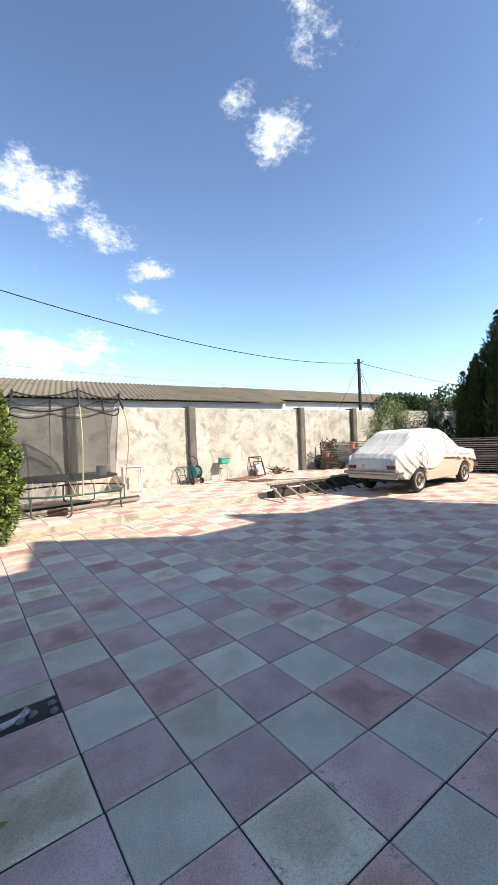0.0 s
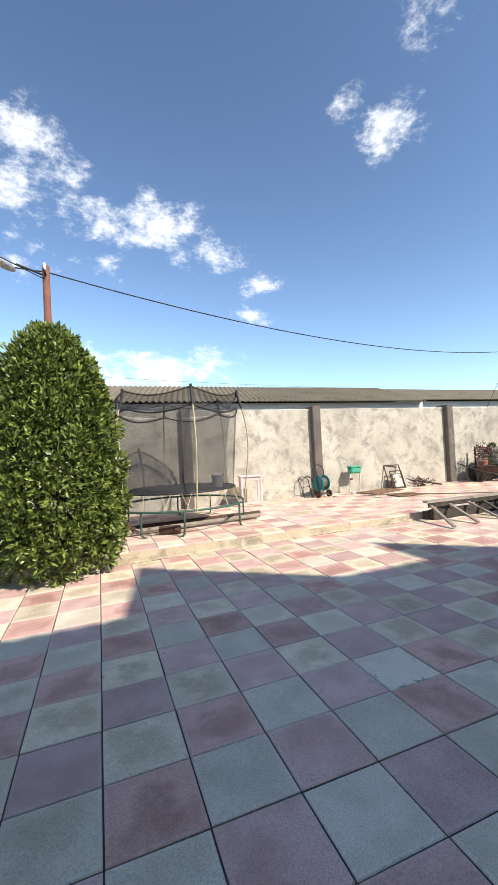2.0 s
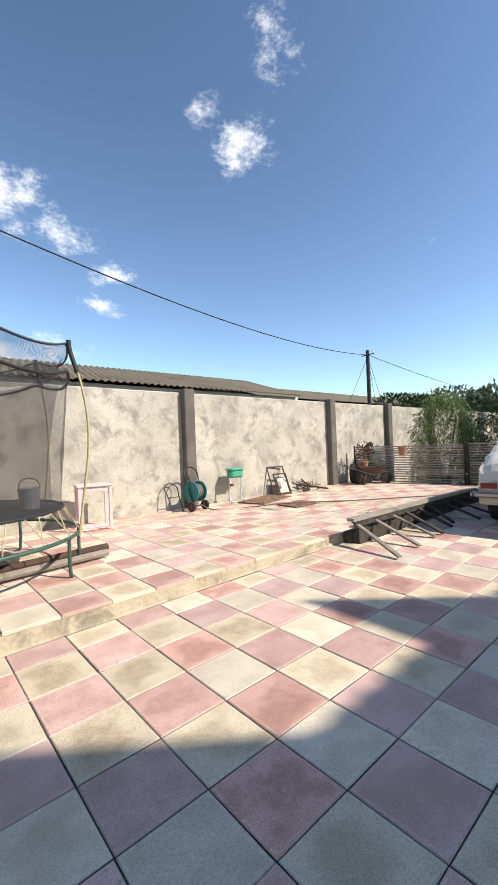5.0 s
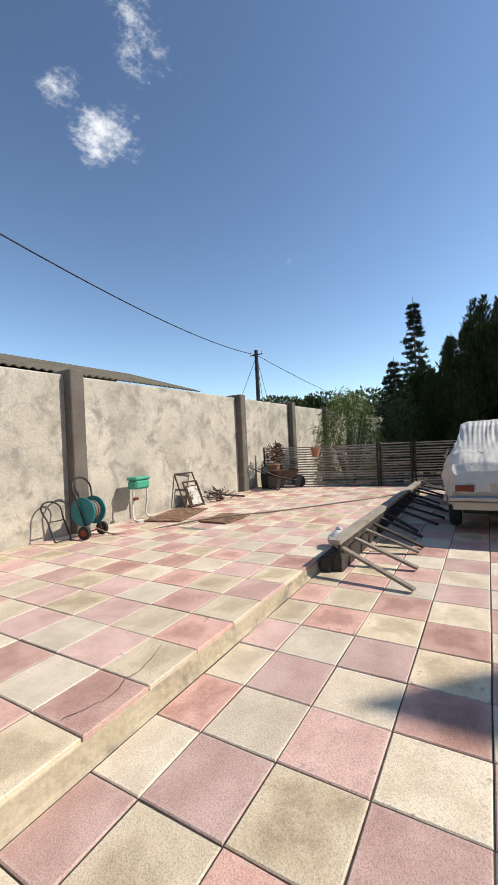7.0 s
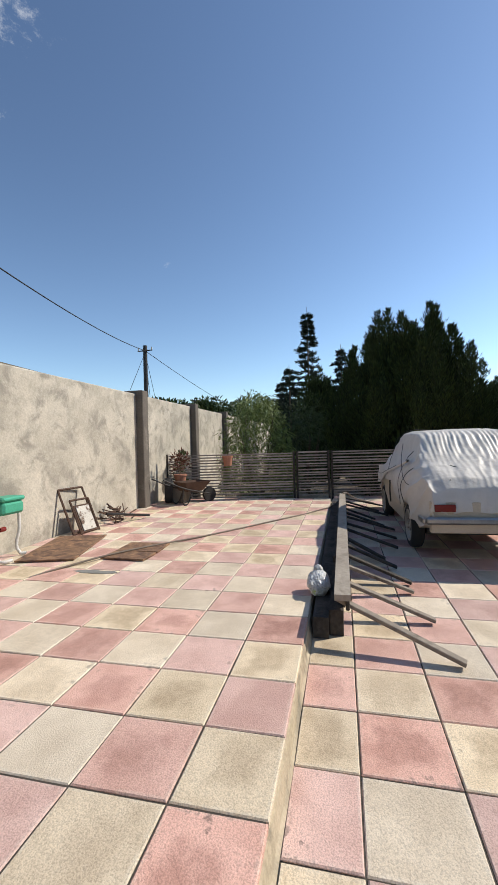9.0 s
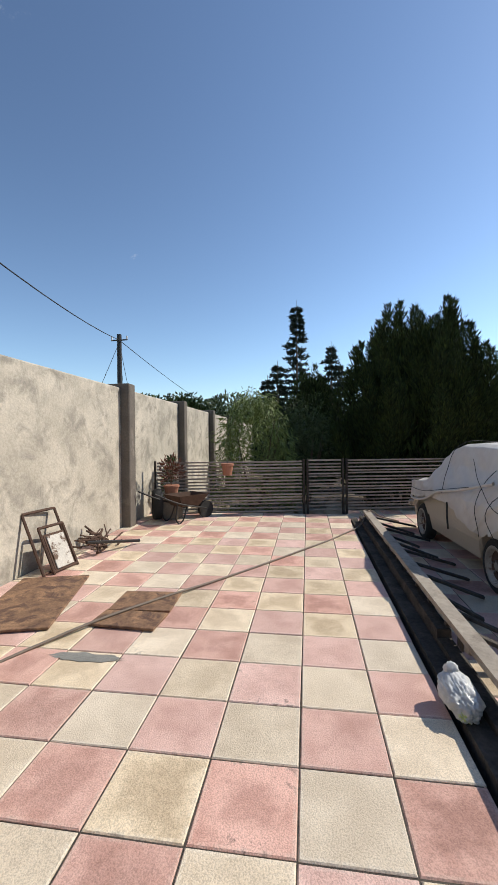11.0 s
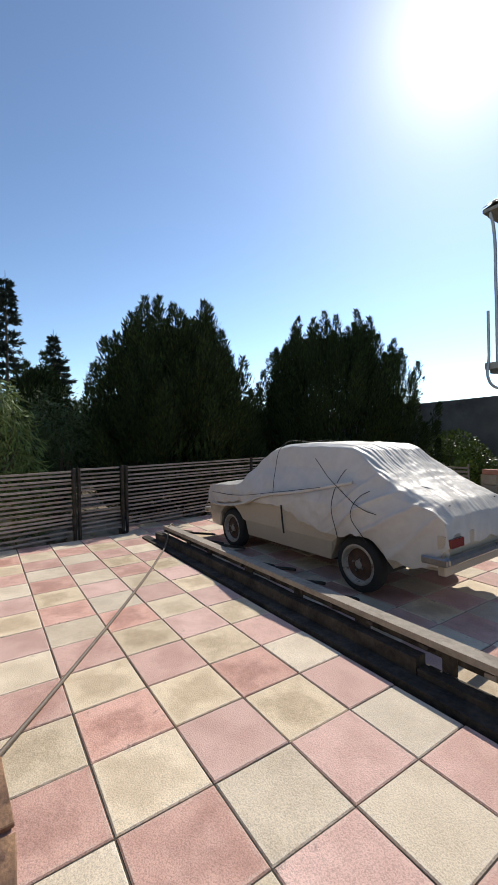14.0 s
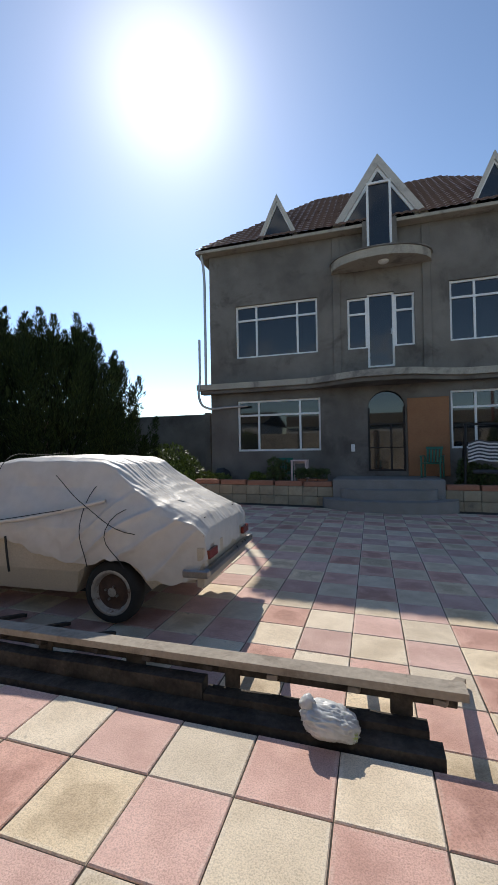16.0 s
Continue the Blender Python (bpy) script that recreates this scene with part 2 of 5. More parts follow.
STONE = mat("planter_stone", (0.33, 0.27, 0.18), (0.45, 0.38, 0.27), 3, 0.9, 0.5, 45, stain=(0.2, 0.17, 0.13, 0.5, 0.7), island=0.15)
TERRACOTTA = mat("terracotta", (0.36, 0.15, 0.09), (0.45, 0.22, 0.14), 6, 0.8, 0.2, 60)
STEP = mat("step_concrete", (0.23, 0.22, 0.20), (0.32, 0.30, 0.28), 2.5, 0.85, 0.3, 40)
WHITE = mat("white_frame", (0.74, 0.74, 0.74), (0.82, 0.82, 0.81), 3, 0.35, 0.03, 80)
DOORWOOD = mat("brown_board", (0.27, 0.115, 0.045), (0.34, 0.16, 0.07), 2, 0.55, 0.1, 30)
IRON = mat("dark_iron", (0.022, 0.022, 0.024), (0.05, 0.045, 0.04), 12, 0.55, 0.15, 80, metal=0.4)
RUST = mat("rusty_iron", (0.06, 0.036, 0.027), (0.13, 0.075, 0.05), 12, 0.85, 0.3, 80, metal=0.2)
OLDWOOD = mat("weathered_wood", (0.20, 0.165, 0.13), (0.34, 0.29, 0.235), 4, 0.85, 0.5, 30, stain=(0.09, 0.075, 0.06, 0.52, 0.7), stain_scale=2)
FENCE = mat("fence_wood", (0.30, 0.25, 0.21), (0.44, 0.38, 0.33), 5, 0.8, 0.4, 40, stain=(0.16, 0.125, 0.10, 0.5, 0.7), island=0.2)
# Old dark wood, deepened further: shade on the timber is put into this colour.
SHADED_DARKWOOD = mat("old_dark_wood_with_shade", (0.028, 0.024, 0.020), (0.085, 0.071, 0.058), 6, 0.9, 0.7, 35, grain=0.6, contrast=0.15, bump_dist=0.015)
PLANK = mat("grey_plank", (0.27, 0.23, 0.185), (0.40, 0.35, 0.285), 3, 0.85, 0.5, 30, stain=(0.20, 0.165, 0.13, 0.5, 0.68), stain_scale=4)
BARK = mat("bark", (0.085, 0.06, 0.042), (0.16, 0.12, 0.085), 9, 0.95, 0.8, 25, bump_dist=0.03)
HEDGE = mat("hedge_leaf", (0.05, 0.085, 0.014), (0.20, 0.24, 0.045), 5.0, 0.4, 0.0, 30, island=0.55, contrast=0.15)
CONIFER = mat("conifer_needles", (0.014, 0.027, 0.010), (0.052, 0.070, 0.018), 1.4, 0.8, 0.0, 30, island=0.5, contrast=0.12, spec=0.2)
SPRUCE = mat("spruce_needles", (0.012, 0.022, 0.014), (0.03, 0.042, 0.022), 1.4, 0.7, 0.0, 30, island=0.4)
WILLOW = mat("willow_leaf", (0.11, 0.16, 0.035), (0.22, 0.27, 0.075), 1.4, 0.5, 0.0, 30, island=0.35)
FARLEAF = mat("far_leaf", (0.04, 0.065, 0.02), (0.085, 0.115, 0.035), 0.6, 0.6, 0.0, 10, island=0.4)
ROOF = mat("roof_metal", (0.13, 0.085, 0.075), (0.19, 0.125, 0.11), 3, 0.30, 0.05, 40, metal=0.1)
SLATE = mat("asbestos_sheet", (0.16, 0.13, 0.085), (0.23, 0.19, 0.13), 0.8, 0.95, 0.3, 30, stain=(0.11, 0.095, 0.06, 0.5, 0.7))
WHITEWASH = mat("whitewash", (0.62, 0.60, 0.55), (0.74, 0.72, 0.68), 1, 0.9, 0.2, 30)
BOARD = mat("rusty_board", (0.11, 0.06, 0.038), (0.40, 0.235, 0.13), 4.5, 0.75, 0.5, 45, grain=0.55, contrast=0.16, stain=(0.10, 0.055, 0.038, 0.46, 0.62), stain_scale=5)
TARP = mat("tarpaulin", (0.54, 0.50, 0.45), (0.62, 0.585, 0.53), 2.5, 0.5, 0.28, 11, grain=0.12, spec=0.5, bump_dist=0.03)
CARPAINT = mat("beige_car_paint", (0.50, 0.42, 0.31), (0.55, 0.47, 0.36), 2, 0.35, 0.02, 80)
RUBBER = mat("rubber", (0.018, 0.018, 0.018), (0.035, 0.033, 0.03), 10, 0.85, 0.2, 70)
RIM = mat("wheel_rim", (0.34, 0.30, 0.25), (0.45, 0.42, 0.37), 9, 0.5, 0.1, 60, metal=0.3, stain=(0.15, 0.09, 0.06, 0.52, 0.65), stain_scale=9)
CHROME = mat("old_chrome", (0.30, 0.30, 0.30), (0.42, 0.41, 0.40), 9, 0.3, 0.05, 60, metal=0.9)
BLACK = mat("black_plastic", (0.018, 0.018, 0.019), (0.03, 0.03, 0.03), 8, 0.6, 0.05, 60)
REDGLASS = mat("red_lamp", (0.16, 0.02, 0.015), (0.22, 0.03, 0.02), 8, 0.2, 0.0, 60)
TEAL = mat("teal_plastic", (0.015, 0.16, 0.18), (0.025, 0.22, 0.23), 6, 0.45, 0.03, 60)
GREENP = mat("green_plastic", (0.05, 0.32, 0.20), (0.08, 0.40, 0.26), 5, 0.5, 0.05, 60)
DKGREEN = mat("dark_green_plastic", (0.01, 0.11, 0.075), (0.02, 0.15, 0.10), 5, 0.45, 0.03, 60)
TUBE = mat("green_steel_tube", (0.045, 0.10, 0.075), (0.075, 0.14, 0.105), 8, 0.5, 0.1, 60, metal=0.3, stain=(0.16, 0.09, 0.05, 0.6, 0.72), stain_scale=8)
YTUBE = mat("cane_pole", (0.42, 0.34, 0.17), (0.54, 0.47, 0.29), 8, 0.6, 0.1, 60)
MAT_ = mat("jumping_mat", (0.025, 0.025, 0.027), (0.045, 0.045, 0.047), 5, 0.75, 0.1, 90)
PINKW = mat("pale_pink_plastic", (0.66, 0.50, 0.50), (0.72, 0.60, 0.58), 3, 0.5, 0.05, 60)
BAG = mat("white_bag", (0.50, 0.51, 0.50), (0.66, 0.66, 0.64), 7, 0.35, 0.2, 20, stain=(0.42, 0.52, 0.12, 0.57, 0.64), stain_scale=6)
FLAKED = mat("flaking_paint", (0.50, 0.47, 0.41), (0.60, 0.57, 0.51), 5, 0.8, 0.3, 40, stain=(0.13, 0.08, 0.055, 0.52, 0.60), stain_scale=7)
HOSE = mat("garden_hose", (0.13, 0.10, 0.08), (0.20, 0.16, 0.12), 9, 0.6, 0.05, 60)
CABLE = mat("black_cable", (0.012, 0.012, 0.014), (0.02, 0.02, 0.022), 9, 0.7, 0.0, 60)
PIPEW = mat("white_pipe", (0.60, 0.58, 0.54), (0.72, 0.70, 0.66), 9, 0.5, 0.05, 60, stain=(0.30, 0.22, 0.15, 0.6, 0.7), stain_scale=9)
# Room surfaces near-black: the dimness indoors is put into the colour.
DARKROOM = mat("interior_painted_dark", (0.03, 0.028, 0.026), (0.05, 0.046, 0.042), 2, 0.9, 0.0, 30)
CURTAIN = mat("curtain", (0.10, 0.085, 0.075), (0.15, 0.13, 0.11), 5, 0.9, 0.1, 40)
STRIPE_W = mat("stripe_cloth_light", (0.62, 0.61, 0.60), (0.70, 0.69, 0.68), 5, 0.9, 0.1, 60)
STRIPE_B = mat("stripe_cloth_dark", (0.05, 0.05, 0.06), (0.08, 0.08, 0.09), 5, 0.9, 0.1, 60)
GALV = mat("galvanised", (0.36, 0.37, 0.38), (0.48, 0.48, 0.48), 6, 0.45, 0.05, 50, metal=0.6)
REDFLOWER = mat("red_leaf", (0.10, 0.045, 0.03), (0.19, 0.075, 0.045), 5, 0.6, 0.0, 40, island=0.3)
POLE_RED = mat("rust_red_pole", (0.20, 0.075, 0.05), (0.28, 0.12, 0.08), 5, 0.8, 0.2, 50)


def glass_material():
    m = bpy.data.materials.new("window_glass")
    m.use_nodes = True
    p = m.node_tree.nodes["Principled BSDF"]
    p.inputs["Base Color"].default_value = (0.02, 0.025, 0.03, 1)
    p.inputs["Roughness"].default_value = 0.03
    p.inputs["Specular IOR Level"].default_value = 0.8
    p.inputs["Transmission Weight"].default_value = 0.35
    return m


def net_material():
    m = bpy.data.materials.new("safety_net")
    m.use_nodes = True
    n, l = m.node_tree.nodes, m.node_tree.links
    p = n["Principled BSDF"]
    p.inputs["Base Color"].default_value = (0.045, 0.043, 0.042, 1)
    p.inputs["Roughness"].default_value = 0.8
    tc = n.new("ShaderNodeTexCoord")
    w = n.new("ShaderNodeTexChecker")
    w.inputs["Scale"].default_value = 160.0
    l.new(tc.outputs["Object"], w.inputs["Vector"])
    r = n.new("ShaderNodeMapRange")
    r.inputs[3].default_value, r.inputs[4].default_value = 0.36, 0.62
    l.new(w.outputs["Fac"], r.inputs[0])
    l.new(r.outputs[0], p.inputs["Alpha"])
    return m


GLASS = glass_material()
NET = net_material()


# ---- mesh helpers ----
def mesh_ob(name, verts, faces, material, parent=None, smooth=False, mats=None, idx=None):
    me = bpy.data.meshes.new(name)
    me.from_pydata([tuple(v) for v in verts], [], [tuple(f) for f in faces])
    for m in mats or [material]:
        me.materials.append(m)
    if idx is not None:
        me.polygons.foreach_set("material_index", idx)
    if smooth:
        me.polygons.foreach_set("use_smooth", [True] * len(me.polygons))
    me.update()
    ob = new(name, me)
    if parent:
        ob.parent = parent
    return ob


def add_box(bm, m, size, bevel=0.0):
    """A box of that size centred on the pose m, edges bevelled."""
    r = bmesh.ops.create_cube(bm, size=1.0, matrix=m @ Matrix.Diagonal((*size, 1)))
    if bevel:
        es = list({e for v in r["verts"] for e in v.link_edges})
        bmesh.ops.bevel(bm, geom=es, offset=bevel, segments=1, affect="EDGES", profile=0.5)


def add_rod(bm, a, b, r, seg=8, r2=None):
    a, b = Vector(a), Vector(b)
    d = b - a
    m = Matrix.Translation((a + b) / 2) @ d.to_track_quat("Z", "Y").to_matrix().to_4x4()
    bmesh.ops.create_cone(bm, cap_ends=True, segments=seg, radius1=r, radius2=r if r2 is None else r2, depth=d.length, matrix=m)


def bm_ob(name, bm, material, parent=None, smooth=False, mats=None):
    me = bpy.data.meshes.new(name)
    bm.to_mesh(me)
    bm.free()
    for m in mats or [material]:
        me.materials.append(m)
    if smooth:
        me.polygons.foreach_set("use_smooth", [True] * len(me.polygons))
    ob = new(name, me)
    if parent:
        ob.parent = parent
    return ob


def boxes(name, items, material, parent=None, bevel=0.004):
    """One mesh out of boxes (x0, x1, y0, y1, z0, z1)."""
    bm = bmesh.new()
    for x0, x1, y0, y1, z0, z1 in items:
        add_box(bm, pose((x0 + x1) / 2, (y0 + y1) / 2, (z0 + z1) / 2), (x1 - x0, y1 - y0, z1 - z0), min(bevel, (x1 - x0) / 3, (y1 - y0) / 3, (z1 - z0) / 3))
    return bm_ob(name, bm, material, parent)


def rods(name, items, material, parent=None, seg=8):
    bm = bmesh.new()
    for a, b, r in items:
        add_rod(bm, a, b, r, seg)
    return bm_ob(name, bm, material, parent, smooth=False)


def tube(name, pts, r, material, parent=None, cyclic=False, res=3):
    """A smooth round cable or bent pipe through pts."""
    cu = bpy.data.curves.new(name, "CURVE")
    cu.dimensions, cu.bevel_depth, cu.bevel_resolution, cu.resolution_u = "3D", r, res, 6
    sp = cu.splines.new("BEZIER")
    sp.bezier_points.add(len(pts) - 1)
    for bp, p in zip(sp.bezier_points, pts):
        bp.co = p
        bp.handle_left_type = bp.handle_right_type = "AUTO"
    sp.use_cyclic_u = cyclic
    cu.materials.append(material)
    tmp = bpy.data.objects.new(name, cu)
    me = bpy.data.meshes.new_from_object(tmp)
    bpy.data.objects.remove(tmp)
    ob = new(name, me)
    if parent:
        ob.parent = parent
    return ob


def thing(name, label, category, m=None, group="", kind=""):
    e = new(name)
    if m is not None:
        e.matrix_world = m
    return tagged(e, label, category, group, kind)


def zl(x):
    """The lower paving's height."""
    return 0.016 * (x - 1.4)


def zu(x):
    """The upper terrace's height."""
    return 0.22 + 0.006 * (x - 7.54)


def leaf_mesh(name, pts, ways, length, width, material, parent, rng, fold=0.25):
    """Many small pointed leaves: each a folded diamond at pts along ways."""
    k = len(pts)
    ways = ways / np.linalg.norm(ways, axis=1)[:, None]
    side = np.cross(ways, rng.normal(size=(k, 3)))
    side /= np.linalg.norm(side, axis=1)[:, None] + 1e-9
    up = np.cross(side, ways)
    ln = (length * rng.uniform(0.6, 1.3, k))[:, None]
    wd = (width * rng.uniform(0.7, 1.2, k))[:, None]
    v = np.empty((k, 4, 3))
    v[:, 0] = pts
    v[:, 1] = pts + ways * ln * 0.5 + side * wd * 0.5 + up * wd * fold
    v[:, 2] = pts + ways * ln
    v[:, 3] = pts + ways * ln * 0.5 - side * wd * 0.5 + up * wd * fold
    base = np.arange(k)[:, None] * 4
    f = np.concatenate([base + [0, 1, 2], base + [0, 2, 3]])
    return mesh_ob(name, v.reshape(-1, 3).tolist(), f.tolist(), material, parent)


# ---- ground and distance ----
mesh_ob("ground", [(-900, -900, -0.14), (900, -900, -0.14), (900, 900, -0.14), (-900, 900, -0.14)], [(0, 1, 2, 3)], SOIL)
tagged(bpy.data.objects["ground"], "bare brown soil reaching to the horizon", "ground", kind="structure")

X0, X1 = -9.0, 14.2


def slab(name, fz, x0, x1, y0, y1, label):
    v = [(x, y, z) for x in (x0, x1) for y in (y0, y1) for z in (-0.12, fz(x) - 0.009)]
    f = [(0, 1, 3, 2), (4, 6, 7, 5), (0, 4, 5, 1), (2, 3, 7, 6), (1, 5, 7, 3), (0, 2, 6, 4)]
    return tagged(mesh_ob(name, v, f, JOINT), label, "paving", kind="structure")


pavement = slab("pavement", zl, X0, X1, -2.6, 8.42, "pink and cream checkered concrete pavers of the yard")
terrace = slab("terrace", zu, X0, 13.3, 8.455, 12.62, "raised terrace of pink and cream checkered pavers")


def kerb():
    v, f = [], []
    for i in range(61):
        x = X0 + (13.0 - X0) * i / 60
        j = 0.012 * noise.noise((x * 2, 0, 0))
        v += [(x, 8.408 + j * 0.6, zl(x) + 0.003), (x, 8.422 + j * 0.6, zl(x) + 0.025), (x, 8.435 + j * 0.5, zu(x) - 0.034), (x, 8.462, zu(x) - 0.026), (x, 8.462, zl(x) - 0.05)]
        if i:
            a, b = 5 * (i - 1), 5 * i
            f += [(a + k, b + k, b + k + 1, a + k + 1) for k in range(4)]
    return tagged(mesh_ob("trim", v, f, MORTAR), "rough cream mortar edge of the terrace step", "step edge", kind="structure")


kerb()

# ---- boundary wall ----
WALL_Y, WALL_TOP = 12.60, 2.79
wall = boxes("wall_north", [(-12.0, 30.0, WALL_Y, WALL_Y + 0.25, -0.14, WALL_TOP)], RENDERED, bevel=0.02)
tagged(wall, "tall boundary wall in stained pale cement render", "wall", kind="structure")
PIERS = (-7.9, -2.6, 2.61, 6.51, 11.67, 15.0, 18.35, 21.6)
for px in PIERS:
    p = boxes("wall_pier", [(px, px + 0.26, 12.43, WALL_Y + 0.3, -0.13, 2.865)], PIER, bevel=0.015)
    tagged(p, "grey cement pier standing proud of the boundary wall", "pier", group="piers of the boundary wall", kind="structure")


# ---- house ----
HY = -2.6
HX0, HX1, HZ = 0.88, 12.26, 8.52


def holed_wall(name, x0, x1, z0, z1, y0, y1, holes, material, parent):
    """A wall in the xz plane with rectangular openings (x0, x1, z0, z1) right through."""
    xs = sorted({x0, x1, *(h[0] for h in holes), *(h[1] for h in holes)})
    zs = sorted({z0, z1, *(h[2] for h in holes), *(h[3] for h in holes)})
    v, f, ids = [], [], {}

    def solid(i, k):
        if not (0 <= i < len(xs) - 1 and 0 <= k < len(zs) - 1):
            return False
        cx, cz = (xs[i] + xs[i + 1]) / 2, (zs[k] + zs[k + 1]) / 2
        return not any(h[0] < cx < h[1] and h[2] < cz < h[3] for h in holes)

    def vid(x, y, z):
        if (x, y, z) not in ids:
            ids[(x, y, z)] = len(v)
            v.append((x, y, z))
        return ids[(x, y, z)]
    for i in range(len(xs) - 1):
        for k in range(len(zs) - 1):
            if not solid(i, k):
                continue
            a, b, c, d = xs[i], xs[i + 1], zs[k], zs[k + 1]
            f.append((vid(a, y1, c), vid(b, y1, c), vid(b, y1, d), vid(a, y1, d)))
            f.append((vid(a, y0, c), vid(a, y0, d), vid(b, y0, d), vid(b, y0, c)))
            for (di, dk, q) in ((-1, 0, (a, c, a, d)), (1, 0, (b, d, b, c)), (0, -1, (b, c, a, c)), (0, 1, (a, d, b, d))):
                if not solid(i + di, k + dk):
                    f.append((vid(q[0], y0, q[1]), vid(q[0], y1, q[1]), vid(q[2], y1, q[3]), vid(q[2], y0, q[3])))
    return mesh_ob(name, v, f, material, parent)


house = thing("house", "two-storey grey cement house with gabled attic and brown metal roof", "house", pose(0, 0, 0))
CX = 6.57
WINS = []
for a, b, z0, z1 in ((8.52, 11.32, 4.86, 6.66), (8.48, 11.30, 1.68, 3.40)):
    WINS += [(a, b, z0, z1), (2 * CX - b, 2 * CX - a, z0, z1)]
DOORS = [(6.17, 6.97, 4.24, 6.55), (5.59, 6.17, 4.85, 6.47), (6.97, 7.58, 4.85, 6.47), (5.92, 7.02, 1.0, 3.50)]
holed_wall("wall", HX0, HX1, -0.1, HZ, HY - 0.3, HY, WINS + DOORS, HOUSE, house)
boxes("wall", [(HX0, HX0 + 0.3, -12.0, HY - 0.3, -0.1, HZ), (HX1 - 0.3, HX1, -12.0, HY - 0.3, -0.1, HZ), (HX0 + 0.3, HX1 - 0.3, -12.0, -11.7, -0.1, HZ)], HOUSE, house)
# Slabs and partitions, coloured near-black to stand for unlit rooms.
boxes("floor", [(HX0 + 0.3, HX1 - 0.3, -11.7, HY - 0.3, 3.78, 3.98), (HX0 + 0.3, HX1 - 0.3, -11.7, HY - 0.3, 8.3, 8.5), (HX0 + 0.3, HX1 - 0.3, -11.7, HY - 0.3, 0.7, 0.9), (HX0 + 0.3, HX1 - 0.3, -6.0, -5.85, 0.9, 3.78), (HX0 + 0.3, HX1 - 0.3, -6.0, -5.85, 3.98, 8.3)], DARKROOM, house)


def window(parent, a, b, z0, z1, bars_x, bars_z, y=HY - 0.12, curtains=()):
    w = new("window")
    w.parent = parent
    t = 0.065
    its = [(a, a + t, z0, z1), (b - t, b, z0, z1), (a + t, b - t, z0, z0 + t), (a + t, b - t, z1 - t, z1)]
    its += [(x - t / 2, x + t / 2, z0 + t, z1 - t) for x in bars_x]
    edges = [a + t, *bars_x, b - t]
    for z, spans in bars_z:
        for i in spans:
            lo, hi = edges[i] + (t / 2 if i else 0), edges[i + 1] - (t / 2 if i + 2 < len(edges) else 0)
            its.append((lo, hi, z - t / 2, z + t / 2))
    boxes("frame", [(p, q, y - 0.04, y + 0.04, r, s) for p, q, r, s in its], WHITE, w)
    g = boxes("pane", [(a + t * 0.5, b - t * 0.5, y - 0.012, y - 0.006, z0 + t * 0.5, z1 - t * 0.5)], GLASS, w, bevel=0)
    g.visible_shadow = False
    for p, q in curtains:
        v, f = [], []
        n = 40
        for i in range(n + 1):
            x = p + (q - p) * i / n
            yy = y - 0.16 + 0.03 * math.sin(i * 1.35)
            v += [(x, yy, z0 + 0.02), (x, yy, z1 - 0.05)]
            if i:
                f.append((2 * i - 2, 2 * i, 2 * i + 1, 2 * i - 1))
        mesh_ob("curtain", v, f, CURTAIN, w)
    return w


for a, b, z0, z1 in WINS:
    w1, w2 = a + (b - a) * 0.24, a + (b - a) * 0.74
    if a < CX:
        w1, w2 = a + (b - a) * 0.26, a + (b - a) * 0.76
    window(house, a, b, z0, z1, (w1, w2), ((z1 - 0.50, (0, 1, 2)),), curtains=((a + 0.1, w1), (w2, b - 0.1)))
window(house, 5.59, 6.17, 4.85, 6.47, (), ((5.97, (0,)),))
window(house, 6.97, 7.58, 4.85, 6.47, (), ((5.97, (0,)),))
dw = window(house, 6.17, 6.97, 4.24, 6.55, (), ())
dw.name = "door"
boxes("handle", [(6.25, 6.275, HY - 0.08, HY - 0.03, 5.25, 5.42)], GALV, dw)

# entrance: iron and glass door under a round arch
ent = new("door")
ent.parent = house


def arch_infill():
    v, f = [], []
    n, r, c, zc = 16, 0.55, 6.47, 2.95
    for y in (HY - 0.3, HY + 0.002):
        for i in range(n + 1):
            a = math.pi * i / n
            v += [(c + r * math.cos(a), y, zc + r * math.sin(a)), (c + (0.551 if math.cos(a) > 0 else -0.551), y, 3.502) if abs(math.cos(a)) > 1e-6 else (c, y, 3.502)]
    k = 2 * (n + 1)
    for i in range(n):
        for o in (0, k):
            f.append((o + 2 * i, o + 2 * i + 1, o + 2 * i + 3, o + 2 * i + 2))
        f.append((2 * i, 2 * i + 2, k + 2 * i + 2, k + 2 * i))
    return mesh_ob("spandrel", v, f, HOUSE, ent)


arch_infill()
boxes("frame", [(5.92, 5.98, HY - 0.2, HY - 0.14, 1.0, 3.0), (6.96, 7.02, HY - 0.2, HY - 0.14, 1.0, 3.0), (5.98, 6.96, HY - 0.2, HY - 0.14, 2.45, 2.50), (5.98, 6.96, HY - 0.2, HY - 0.14, 1.0, 1.06), (5.98, 6.96, HY - 0.2, HY - 0.14, 1.72, 1.76), (6.30, 6.36, HY - 0.2, HY - 0.14, 1.06, 2.45)], IRON, ent)
boxes("pane", [(5.95, 7.0, HY - 0.18, HY - 0.172, 1.03, 3.48)], GLASS, ent, bevel=0).visible_shadow = False

# wavy ledge between the storeys, and the two curved slabs


def plan_slab(name, outline, z0, z1, material, parent):
    n = len(outline)
    v = [(x, y, z0) for x, y in outline] + [(x, y, z1) for x, y in outline]
    f = [tuple(range(n - 1, -1, -1)), tuple(range(n, 2 * n))] + [(i, (i + 1) % n, n + (i + 1) % n, n + i) for i in range(n)]
    return mesh_ob(name, v, f, material, parent)


